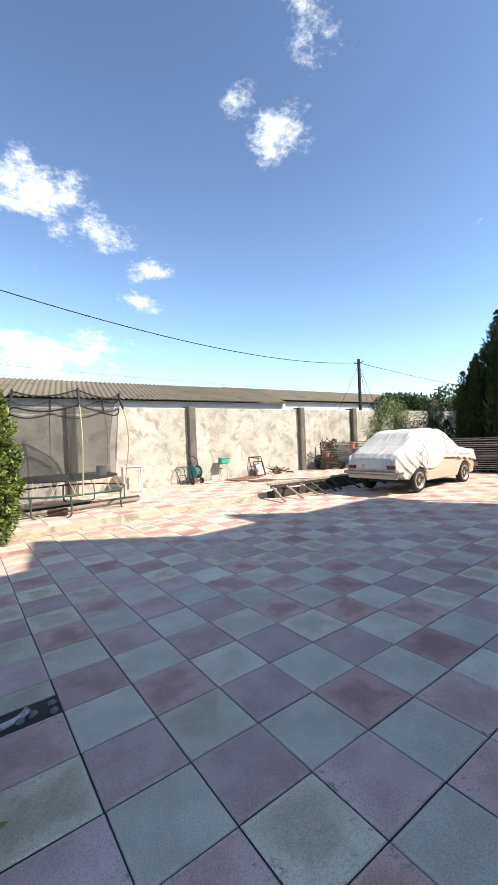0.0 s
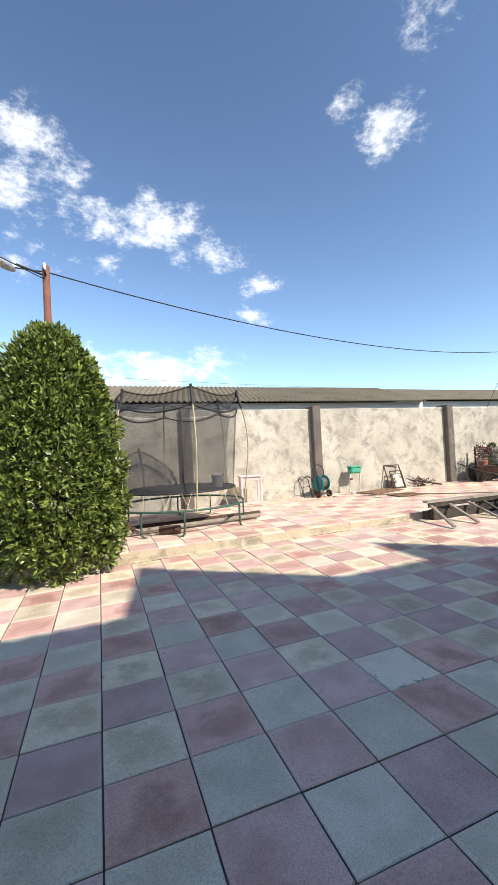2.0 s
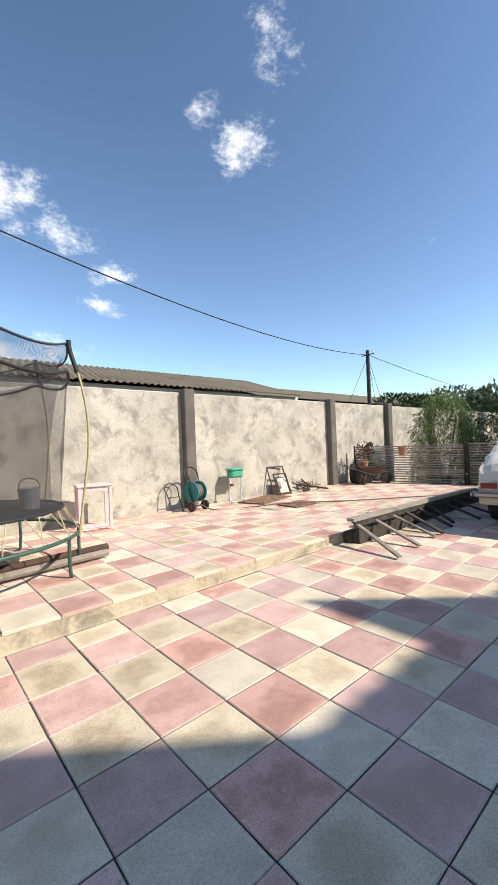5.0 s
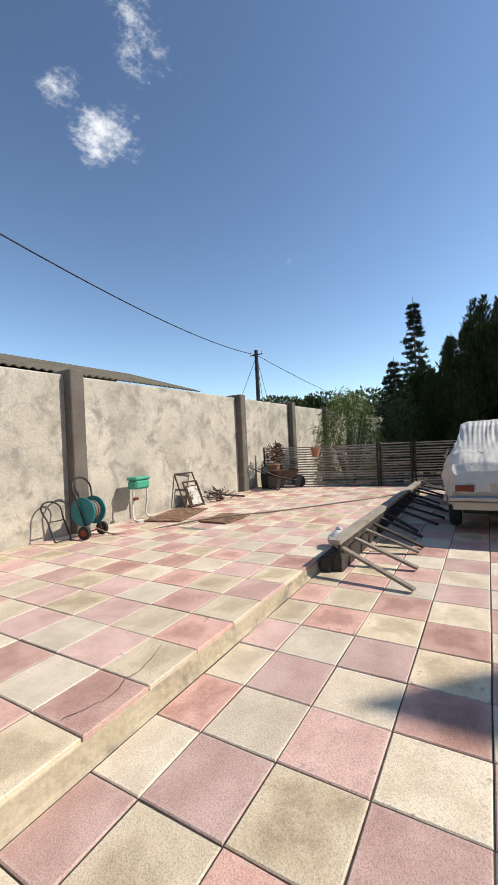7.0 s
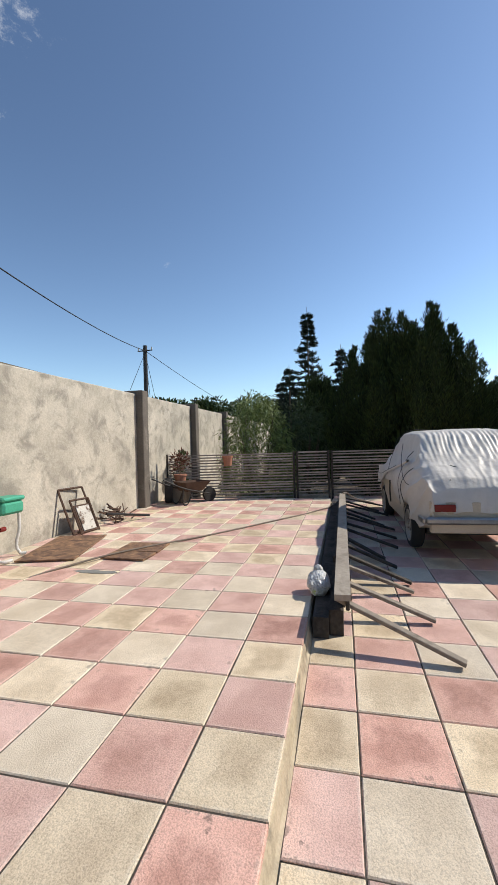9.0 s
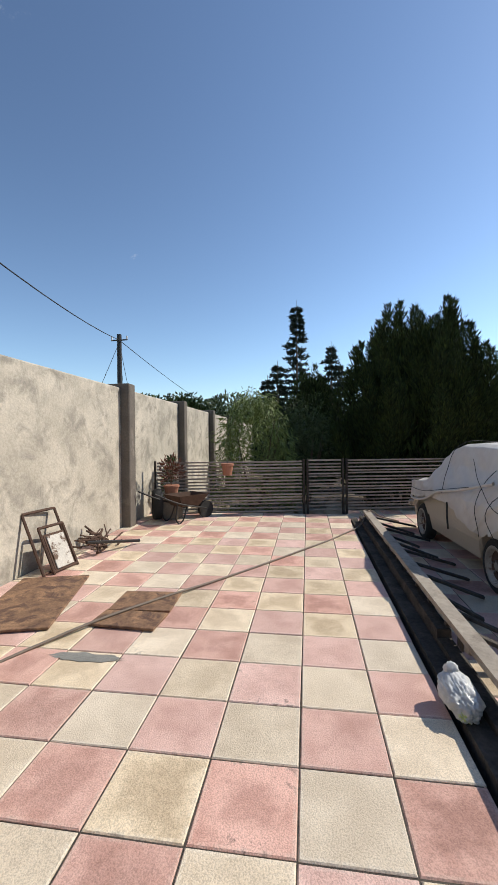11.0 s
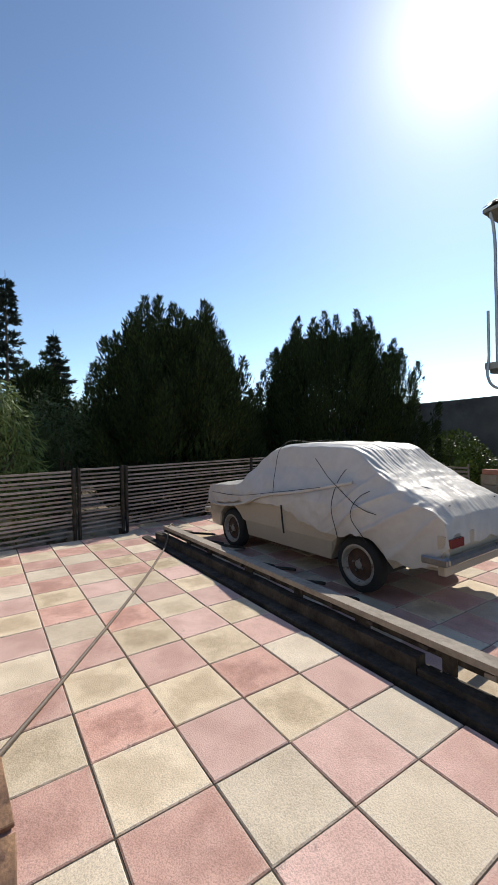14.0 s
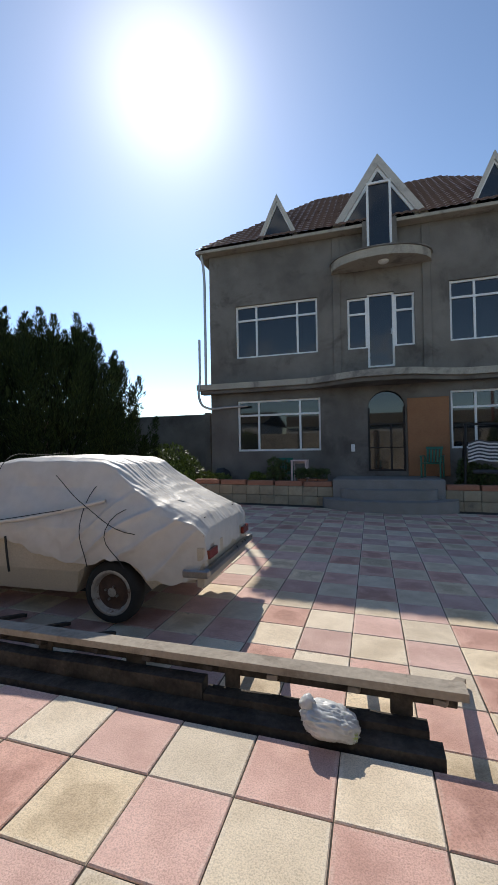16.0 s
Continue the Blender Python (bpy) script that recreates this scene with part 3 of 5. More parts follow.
front = []
for i in range(81):
    x = HX1 + 0.35 - (HX1 - HX0 + 0.7) * i / 80
    d = abs(x - CX)
    out = 0.45 + 0.75 * (0.5 + 0.5 * math.cos(math.pi * min(1, max(0, (d - 0.4) / 2.0))))
    front.append((x, HY + out))
plan_slab("ledge", [(HX0 - 0.35, HY + 0.002), (HX1 + 0.35, HY + 0.002), *front], 3.78, 3.97, LEDGE, house)
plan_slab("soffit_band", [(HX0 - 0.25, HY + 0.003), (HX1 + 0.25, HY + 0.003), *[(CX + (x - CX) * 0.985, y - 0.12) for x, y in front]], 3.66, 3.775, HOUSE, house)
bal = [(CX + 1.48 * math.cos(math.pi * i / 32), HY + 0.002 + 0.95 * math.sin(math.pi * i / 32)) for i in range(33)]
plan_slab("balcony", bal, 7.30, 7.55, LEDGE, house)
plan_slab("balcony_trim", [(CX + (x - CX) * 1.03, HY + 0.002 + (y - HY) * 1.03) for x, y in bal], 7.555, 7.60, HOUSE, house)
bmL = bmesh.new()
bmesh.ops.create_uvsphere(bmL, u_segments=16, v_segments=8, radius=0.16, matrix=pose(CX - 0.1, HY + 0.5, 7.30) @ Matrix.Diagonal((1, 1, 0.45, 1)))
bm_ob("ceiling_lamp", bmL, WHITE, house, smooth=True)
# shallow cement pilasters and panels that frame the middle bay
for pa in (5.12, 7.78):
    boxes("pilaster", [(pa, pa + 0.24, HY + 0.001, HY + 0.05, 3.98, 8.45)], HOUSE, house, bevel=0.01)

# roof: front, back and hip slopes of pressed metal tiles
RZ0, RZ1, RY = 8.62, 12.55, -7.1
RL, RR = 12.62, 0.52
EY0, EY1 = HY + 0.35, -12.3
RX0, RX1 = 8.9, 4.24


def roof_slope(name, e0, e1, r0, r1):
    """Eave from e0 to e1, ridge from r0 to r1; stepped and ribbed like pressed tiles."""
    e0, e1, r0, r1 = map(Vector, (e0, e1, r0, r1))
    rows, cols = 20, 460
    nrm = (e1 - e0).cross(r0 - e0).normalized()
    if nrm.z < 0:
        nrm = -nrm
    v, f = [], []
    width = (e1 - e0).length
    for j in range(rows + 1):
        for k in (0, 1):
            t = min(1.0, (j + k * 0.96) / (rows + 1))
            a, b = e0.lerp(r0, t), e1.lerp(r1, t)
            off = (a - e0).dot((e1 - e0).normalized())
            for i in range(cols + 1):
                p = a.lerp(b, i / cols)
                s = off + (b - a).length * i / cols
                v.append(p + nrm * (0.035 * abs(math.sin(s * math.pi / 0.24)) + 0.05 * (1 - k)))
    w = cols + 1
    for j in range(2 * rows + 1):
        for i in range(cols):
            f.append((j * w + i, j * w + i + 1, (j + 1) * w + i + 1, (j + 1) * w + i))
    return mesh_ob(name, v, f, ROOF, house)


roof_slope("roof", (RL, EY0, RZ0), (RR, EY0, RZ0), (RX0, RY, RZ1), (RX1, RY, RZ1))
for a, b, c, d in (((RR, EY1, RZ0), (RL, EY1, RZ0), (RX1, RY, RZ1), (RX0, RY, RZ1)), ((RL, EY1, RZ0), (RL, EY0, RZ0), (RX0, RY, RZ1), (RX0, RY, RZ1)), ((RR, EY0, RZ0), (RR, EY1, RZ0), (RX1, RY, RZ1), (RX1, RY, RZ1))):
    mesh_ob("roof", [a, b, d, c] if c != d else [a, b, c], [(0, 1, 2, 3)] if c != d else [(0, 1, 2)], ROOF, house)
boxes("eave", [(RR, RL, HY, EY0 + 0.02, 8.50, 8.60)], LEDGE, house)
for ea, eb in ((HX1 + 0.002, RL + 0.02), (RR - 0.02, HX0 - 0.002)):
    boxes("eave", [(ea, eb, -12.0, HY - 0.002, 8.50, 8.60)], LEDGE, house)


def gable(xa, xb, z0, apex, door=False):
    g = new("gable")
    g.parent = house
    c, y = (xa + xb) / 2, HY + 0.12
    back = y - (apex - RZ0) / (RZ1 - RZ0) * (EY0 - RY) * 0.9
    t = 0.17
    hz = apex - z0

    def prism(name, tri, y0, y1, m):
        v = [(x, yy, z) for yy in (y0, y1) for x, z in tri]
        return mesh_ob(name, v, [(0, 1, 2), (5, 4, 3), (0, 3, 4, 1), (1, 4, 5, 2), (2, 5, 3, 0)], m, g)

    def band(name, outer, inner, y0, y1, m):
        v = [(x, yy, z) for yy in (y0, y1) for x, z in (*outer, *inner)]
        f = []
        for i in range(3):
            j = (i + 1) % 3
            f += [(i, j, 3 + j, 3 + i), (6 + i, 9 + i, 9 + j, 6 + j), (i, 6 + i, 6 + j, j), (3 + i, 3 + j, 9 + j, 9 + i)]
        return mesh_ob(name, v, f, m, g)
    outer = ((xa, z0), (xb, z0), (c, apex))
    k = 0.80
    mid = ((c + (xa - c) * k, z0 + 0.07), (c + (xb - c) * k, z0 + 0.07), (c, z0 + 0.07 + hz * k))
    k2 = k - 0.10
    inn = ((c + (xa - c) * k2, z0 + 0.14), (c + (xb - c) * k2, z0 + 0.14), (c, z0 + 0.14 + hz * k2))
    band("frame", outer, mid, y, y - 0.22, FASCIA)
    band("frame", mid, inn, y - 0.05, y - 0.13, WHITE)
    p = prism("pane", inn, y - 0.09, y - 0.1, GLASS)
    p.visible_shadow = False
    # Near-black sheet added behind the pane for the unlit attic.
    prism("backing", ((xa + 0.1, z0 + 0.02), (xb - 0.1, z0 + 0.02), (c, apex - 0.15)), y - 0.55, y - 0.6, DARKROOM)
    # little roof that runs back into the slope
    v = [(xa - 0.012, y - 0.03, z0 - 0.02), (c, y - 0.03, apex + 0.012), (xb + 0.012, y - 0.03, z0 - 0.02), (c, back, apex + 0.012), (xa - 0.012, y - 0.35, z0), (xb + 0.012, y - 0.35, z0)]
    mesh_ob("roof", v, [(0, 1, 3, 4), (1, 2, 5, 3)], ROOF, g)
    boxes_ = []
    if door:
        t = 0.07
        y = HY + 0.44
        for x0, x1, za, zb in ((c - 0.36, c - 0.29, 7.62, apex - 1.08), (c + 0.29, c + 0.36, 7.62, apex - 1.08), (c - 0.29, c + 0.29, apex - 1.15, apex - 1.08), (c - 0.29, c + 0.29, 7.62, 7.70)):
            boxes_.append((x0, x1, y - 0.06, y + 0.03, za, zb))
        boxes("door_frame", boxes_, WHITE, g)
        boxes("pane", [(c - 0.29, c + 0.29, y - 0.02, y - 0.015, 7.70, apex - 1.15)], GLASS, g, bevel=0)
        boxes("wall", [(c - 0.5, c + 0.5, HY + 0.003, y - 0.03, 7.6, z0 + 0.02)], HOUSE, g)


gable(9.03, 10.52, 8.62, 10.22)
gable(2 * CX - 10.52, 2 * CX - 9.03, 8.62, 10.22)
gable(5.06, 8.08, 8.62, 10.84, door=True)
# rain pipe at the corner
tube("downpipe", [(12.45, -2.35, 8.5), (12.42, -2.45, 8.1), (12.40, -2.48, 6.5), (12.40, -2.48, 4.0)], 0.045, GALV, house)
tube("downpipe", [(12.46, -2.1, 5.5), (12.46, -2.1, 4.2), (12.46, -2.1, 3.4), (12.3, -2.2, 3.2), (11.6, -2.45, 3.2), (10.9, -2.5, 3.22)], 0.04, GALV, house)

# porch with round steps
porch = thing("porch", "grey concrete porch with two rounded steps before the entrance", "porch", pose(0, 0, 0), kind="structure")
boxes("floor", [(5.08, 8.0, HY + 0.004, -1.12, -0.1, 0.86)], STEP, porch, bevel=0.02)


def round_step(w, depth, z):
    o = [(6.53 + w * math.cos(math.pi * i / 40), -1.118 + depth * math.sin(math.pi * i / 40) ** 0.85) for i in range(41)]
    return plan_slab("step", o, -0.1, z, STEP, porch)


round_step(1.75, 0.95, 0.36)
round_step(1.25, 0.52, 0.61)
for xa, xb in ((8.004, 12.3), (0.9, 5.076)):
    pl = thing("planter", "long planter of sandy stone blocks topped with terracotta boxes", "planter", pose(0, 0, 0), group="planters before the house")
    n = round((xb - xa) / 0.42)
    for r in range(2):
        for i in range(n):
            a, b = xa + (xb - xa) * i / n, xa + (xb - xa) * (i + 1) / n
            boxes("stone_block", [(a + 0.004, b - 0.004, -1.42, -1.14 + random.uniform(-0.006, 0.006), zl(a) - 0.02 + r * 0.28, zl(a) + 0.25 + r * 0.28)], STONE, pl, bevel=0.012)
    boxes("soil", [(xa, xb, HY + 0.004, -1.423, -0.1, 0.58)], SOIL, pl)
    n = round((xb - xa) / 0.85)
    for i in range(n):
        a = xa + (xb - xa) * i / n + 0.03
        boxes("terracotta_box", [(a, a + (xb - xa) / n - 0.06, -1.40, -1.17, zl(a) + 0.535, zl(a) + 0.68)], TERRACOTTA, pl, bevel=0.015)

# ---- car under a tarpaulin ----
car = thing("car", "old beige saloon car under a tied white tarpaulin cover", "car", pose(10.54, 6.56, 0.145, 0, 0, 2))
S_TOP = ((-2.12, 0.88), (-2.02, 1.0), (-1.6, 1.18), (-1.36, 1.33), (-1.16, 1.49), (-1.0, 1.55), (-0.7, 1.58), (-0.2, 1.59), (0.25, 1.57), (0.48, 1.50), (0.85, 1.19), (1.02, 1.05), (1.5, 0.99), (1.95, 0.92), (2.08, 0.74))


def lerp_table(tab, x):
    for (a, p), (b, q) in zip(tab, tab[1:]):
        if x <= b:
            u = max(0.0, (x - a) / (b - a))
            return p + (q - p) * u
    return tab[-1][1]


def car_half(x):
    return 0.815 * (1 - 0.16 * max(0, abs(x) - 1.55) / 0.55)


def car_cover():
    low = ((-2.12, 0.46), (-1.75, 0.40), (-1.55, 0.52), (-1.3, 0.64), (-0.9, 0.56), (-0.55, 0.60), (0.0, 0.80), (0.3, 0.88), (0.9, 0.74), (1.6, 0.66), (2.08, 0.58))
    st, seg = 240, 260
    v, f = [], []
    for i in range(st + 1):
        x = -2.12 + 4.20 * i / st
        t, w, lo = lerp_table(S_TOP, x), car_half(x), lerp_table(low, x)
        cab = max(0.0, min(1.0, (t - 1.0) / 0.5))
        belt = min(0.90, t - 0.05)
        roof_w = w * (0.96 - 0.22 * cab)
        prof = [(w + 0.01, lo), (w + 0.012, belt - 0.12), (w, belt), (roof_w * 1.04, belt + (t - belt) * 0.55), (roof_w * 0.96, t - 0.05), (roof_w * 0.80, t - 0.008), (0, t)]
        ln = [0]
        for (a, b), (c, d) in zip(prof, prof[1:]):
            ln.append(ln[-1] + math.hypot(c - a, d - b))
        for k in range(seg + 1):
            u = k / seg * 2 - 1
            s = (1 - abs(u)) * ln[-1]
            for q in range(len(ln) - 1):
                if s <= ln[q + 1] + 1e-9:
                    break
            e = (s - ln[q]) / max(1e-6, ln[q + 1] - ln[q])
            y, z = prof[q][0] + (prof[q + 1][0] - prof[q][0]) * e, prof[q][1] + (prof[q + 1][1] - prof[q][1]) * e
            y = math.copysign(y, u) if u else 0
            # folds: diagonal on the sides, fine gathers at the back window, slack over the boot
            p = Vector((x * 1.7 + z * 1.1, y * 2.0, z * 2.0))
            fold = 0.010 * noise.noise(p * 1.6) + 0.012 * (0.5 - abs(noise.noise(Vector((p.x * 2.2 + p.z * 3, p.y * 1.2, p.z)))))
            if x < -0.7:
                amp = min(1.0, (-0.7 - x) / 0.5)
                side = max(0.0, min(1.0, (abs(y) - 0.6) * 6))
                # fine gathers under the roof rope, fading down the back window
                pleat = math.sin(y * 96 + 5 * noise.noise((y * 3, x * 1.5, 0)))
                fold += amp * (1 - side) * 0.0085 * pleat * max(0.15, min(1.0, (x + 1.75) * 1.6))
                fold += amp * (1 - side) * 0.016 * (0.5 - abs(noise.noise((x * 2.2, y * 9 + x * 2, z))))
                # long creases sweeping down over the rear quarter
                crease = 1 - abs(math.sin((x * 0.75 + z * 1.15) * 11 + 2.4 * noise.noise((x * 1.6, z * 1.6, y))))
                fold += amp * side * 0.042 * (crease ** 2.5 - 0.25)
                fold += amp * 0.020 * noise.noise((x * 3.5 + y * 4, y * 6, z * 3))
            else:
                fold += 0.007 * math.sin((x * 5 - z * 7) * 2.6 + 4 * noise.noise((x, y, z)))
            out = Vector((0, y, (z - 0.7) * 1.2))
            out = out.normalized() if out.length else Vector((0, 0, 1))
            hang = 0.0 if s > 0.15 else (0.15 - s) * 0.35 * noise.noise((x * 6, u * 3, 1.3))
            v.append((x + 0.02 * noise.noise((y * 4, z * 4, x)), y + out.y * fold, z + out.z * fold + hang))
    w1 = seg + 1
    for i in range(st):
        for k in range(seg):
            f.append((i * w1 + k, (i + 1) * w1 + k, (i + 1) * w1 + k + 1, i * w1 + k + 1))
    # cloth hanging over the two ends
    for end, i0 in ((-1, 0), (1, st)):
        row = [i0 * w1 + k for k in range(w1)]
        inner = []
        for k in range(w1):
            x, y, z = v[row[k]]
            inner.append(len(v))
            zz = min(z, 0.62) + 0.05 * noise.noise((y * 5, 2.0, end))
            v.append((x + end * 0.03 * (0.5 + noise.noise((y * 7, 0, end))), y * 0.98, zz))
        for k in range(seg):
            f.append((row[k], row[k + 1], inner[k + 1], inner[k]) if end < 0 else (row[k], inner[k], inner[k + 1], row[k + 1]))
    return mesh_ob("cover", v, f, TARP, car, smooth=True)


def car_body():
    v, f = [], []
    st = 60
    for i in range(st + 1):
        x = -2.02 + 4.06 * i / st
        w = car_half(x) - 0.03
        bot = 0.26 if x > -1.5 else 0.26 + 0.14 * min(1.0, (-1.5 - x) / 0.2)
        for wx in (-1.21, 1.21):
            d = abs(x - wx)
            if d < 0.36:
                bot = max(bot, 0.30 + math.sqrt(0.36 ** 2 - d * d) * 0.95)
        t = min(0.86, lerp_table(S_TOP, x) - 0.08)
        v += [(x, -w * 0.94, bot), (x, -w, max(bot + 0.01, 0.48)), (x, -w * 0.985, t), (x, w * 0.985, t), (x, w, max(bot + 0.01, 0.48)), (x, w * 0.94, bot)]
        if i:
            a, b = 6 * (i - 1), 6 * i
            f += [(a + k, b + k, b + (k + 1) % 6, a + (k + 1) % 6) for k in range(6)]
    f += [tuple(range(5, -1, -1)), tuple(6 * st + k for k in range(6))]
    mesh_ob("body", v, f, CARPAINT, car, smooth=False)


def wheel(x, y):
    w = new("wheel")
    w.parent = car
    w.matrix_parent_inverse = Matrix()
    w.location = (x, y, 0.295)
    sgn = 1 if y > 0 else -1
    prof = [(0.19, 0.075), (0.255, 0.082), (0.285, 0.062), (0.295, 0.03), (0.295, -0.03), (0.285, -0.062), (0.255, -0.082), (0.19, -0.075)]
    n = 28
    v = [(r * math.cos(2 * math.pi * i / n), yy, r * math.sin(2 * math.pi * i / n)) for i in range(n) for r, yy in prof]
    k = len(prof)
    f = [(i * k + j, ((i + 1) % n) * k + j, ((i + 1) % n) * k + (j + 1) % k, i * k + (j + 1) % k) for i in range(n) for j in range(k)]
    mesh_ob("tyre", v, f, RUBBER, w, smooth=True)
    prof = [(0.215, 0.078), (0.195, 0.086), (0.18, 0.07), (0.165, 0.03), (0.11, 0.03), (0.085, 0.05), (0.045, 0.058), (0.001, 0.060)]
    k = len(prof)
    v = [(r * math.cos(2 * math.pi * i / n), sgn * yy, r * math.sin(2 * math.pi * i / n)) for i in range(n) for r, yy in prof]
    f = [(i * k + j, ((i + 1) % n) * k + j, ((i + 1) % n) * k + j + 1, i * k + j + 1) for i in range(n) for j in range(k - 1)]
    mesh_ob("rim", v, f, None, w, smooth=True, mats=[RIM, RUST], idx=[1 if 3 <= j <= 5 else 0 for i in range(n) for j in range(k - 1)])
    for i in range(4):
        bm = bmesh.new()
        a = 2 * math.pi * i / 4 + 0.4
        add_rod(bm, (0.065 * math.cos(a), sgn * 0.055, 0.065 * math.sin(a)), (0.065 * math.cos(a), sgn * 0.075, 0.065 * math.sin(a)), 0.012, 6)
        bm_ob("wheel_nut", bm, CHROME, w)


car_body()
car_cover()
for x in (-1.21, 1.21):
    for y in (-0.70, 0.70):
        wheel(x, y)
boxes("bumper", [(-2.20, -2.13, -0.76, 0.76, 0.49, 0.57), (-2.2, -1.95, -0.80, -0.765, 0.495, 0.565), (-2.2, -1.95, 0.765, 0.80, 0.495, 0.565)], CHROME, car, bevel=0.02)
boxes("bumper", [(2.09, 2.15, -0.74, 0.74, 0.42, 0.52)], CHROME, car, bevel=0.02)
boxes("tail_panel", [(-2.128, -2.05, -0.70, 0.70, 0.38, 0.74)], CARPAINT, car, bevel=0.01)
for ya in (-0.70, 0.44):
    boxes("tail_lamp", [(-2.168, -2.13, ya, ya + 0.22, 0.63, 0.71)], REDGLASS, car)
boxes("underside", [(-1.45, 1.7, -0.6, 0.6, 0.22, 0.34)], BLACK, car)


def rope(pts):
    tube("rope", pts, 0.004, BLACK, car, res=1)


for sy in (1, -1):
    rope([(-2.05, sy * 0.45, 0.98), (-1.5, sy * 0.80, 0.86), (-0.95, sy * 0.80, 1.12), (-0.55, sy * 0.70, 1.40)])
    rope([(-1.1, 0, 1.415), (-1.0, sy * 0.5, 1.38), (-0.92, sy * 0.83, 0.95), (-1.0, sy * 0.84, 0.55)])
    rope([(0.25, 0, 1.605), (0.22, sy * 0.55, 1.56), (0.15, sy * 0.76, 1.2), (0.1, sy * 0.85, 0.9)])
    rope([(-0.75, sy * 0.84, 1.08), (0.1, sy * 0.86, 0.95), (0.9, sy * 0.86, 0.84), (1.7, sy * 0.82, 0.82)])
    rope([(-2.0, 0.0, 1.0), (-1.55, sy * 0.55, 1.13), (-1.2, sy * 0.84, 0.9), (-1.4, sy * 0.85, 0.56)])
tube("rolled_hem", [(2.02, 0.70, 0.66), (1.7, 0.80, 0.64), (1.3, 0.845, 0.655), (0.8, 0.855, 0.73), (0.3, 0.85, 0.89), (-0.4, 0.845, 1.0), (-1.15, 0.75, 1.16)], 0.02, TARP, car, res=2)
tube("rope", [(-0.05, 0.835, 0.80), (-0.08, 0.845, 0.62), (-0.1, 0.84, 0.45)], 0.012, BLACK, car, res=1)

# ---- long timber with slats lying along the step ----
beam = thing("timber_section", "weathered timber beam with loose slats lying along the terrace step", "timber", pose(0, 0, 0))
bm = bmesh.new()
for i in range(20):
    a, b = 6.46 + 5.94 * i / 20, 6.46 + 5.94 * (i + 1) / 20
    add_box(bm, pose((a + b) / 2, 8.17 + 0.006 * noise.noise((i, 1, 0)), 0.46, 0, 0, 0), (b - a + 0.001, 0.12, 0.045))
bm_ob("plank", bm, PLANK, beam)
boxes("rail", [(6.5, 12.5, 8.12, 8.15, 0.35, 0.44)], SHADED_DARKWOOD, beam, bevel=0.006)


def rough_board(x0, x1, y0, y1, z0, z1, seed):
    """A long split board with a wavering upper edge."""
    v, f = [], []
    n = 60
    for i in range(n + 1):
        x = x0 + (x1 - x0) * i / n
        a = 0.010 * noise.noise((x * 2.1, seed, 0)) + 0.004 * noise.noise((x * 11, seed, 3))
        b = 0.008 * noise.noise((x * 1.7, seed, 7))
        v += [(x, y0, z0), (x, y0 + b, z1 + a), (x, (y0 + y1) / 2, z1 + a + 0.004), (x, y1 + b, z1 + a * 0.4), (x, y1, z0)]
        if i:
            p, q = 5 * (i - 1), 5 * i
            f += [(p + k, p + (k + 1) % 5, q + (k + 1) % 5, q + k) for k in range(5)]
    f += [(0, 4, 3, 2, 1), tuple(5 * n + k for k in range(5))]
    return mesh_ob("base_board", v, f, SHADED_DARKWOOD, beam)


rough_board(7.95, 12.6, 8.17, 8.275, 0.06, 0.345, 1)
rough_board(6.66, 7.94, 8.17, 8.275, 0.06, 0.285, 4)
rough_board(6.60, 12.9, 8.28, 8.403, 0.06, 0.245, 2)
for i in range(7):
    x = 6.85 + i * 0.8 + random.uniform(-0.12, 0.12)
    w = random.uniform(0.08, 0.16)
    boxes("block", [(x, x + w, 8.152, 8.169, 0.28, 0.438)], SHADED_DARKWOOD, beam, bevel=0.006)
for i in range(14):
    x = 6.6 + i * 0.44 + random.uniform(-0.06, 0.06)
    bm = bmesh.new()
    ln = random.uniform(0.55, 0.95)
    yaw = random.uniform(-20, 8)
    dz = math.degrees(math.asin(min(0.9, (0.40 - zl(x) - 0.02) / ln)))
    m = pose(x, 8.22, 0.41, 0, 0, -90 + yaw) @ pose(0, 0, 0, 0, dz, 0) @ pose(ln / 2, 0, 0)
    add_box(bm, m, (ln, 0.065, 0.03), 0.004)
    # First three slats in the lit wood tone, the others with shade painted in.
    bm_ob("slat", bm, SHADED_DARKWOOD if i > 2 else OLDWOOD, beam)

# ---- slatted fence with a gate ----
FA, FD = Vector((12.74, 12.40)), Vector((0.233, -1.0)).normalized()
FYAW = math.degrees(math.atan2(FD.y, FD.x))
fence = thing("fence", "low fence of thin horizontal weathered slats with a gate", "fence", pose(FA.x, FA.y, 0, 0, 0, FYAW))
FL, G1, G2 = 11.5, 3.20, 4.06


def fence_post(d, h=1.17):
    b = boxes("post", [(d - 0.02, d + 0.02, -0.03, 0.03, 0.10, h + 0.225)], SHADED_DARKWOOD, fence, bevel=0.006)
    return b


for d in (0.03, G1 - 0.04, G1 + 0.04, G2 - 0.04, G2 + 0.04, 7.4, 11.45):
    fence_post(d)
slats = {}
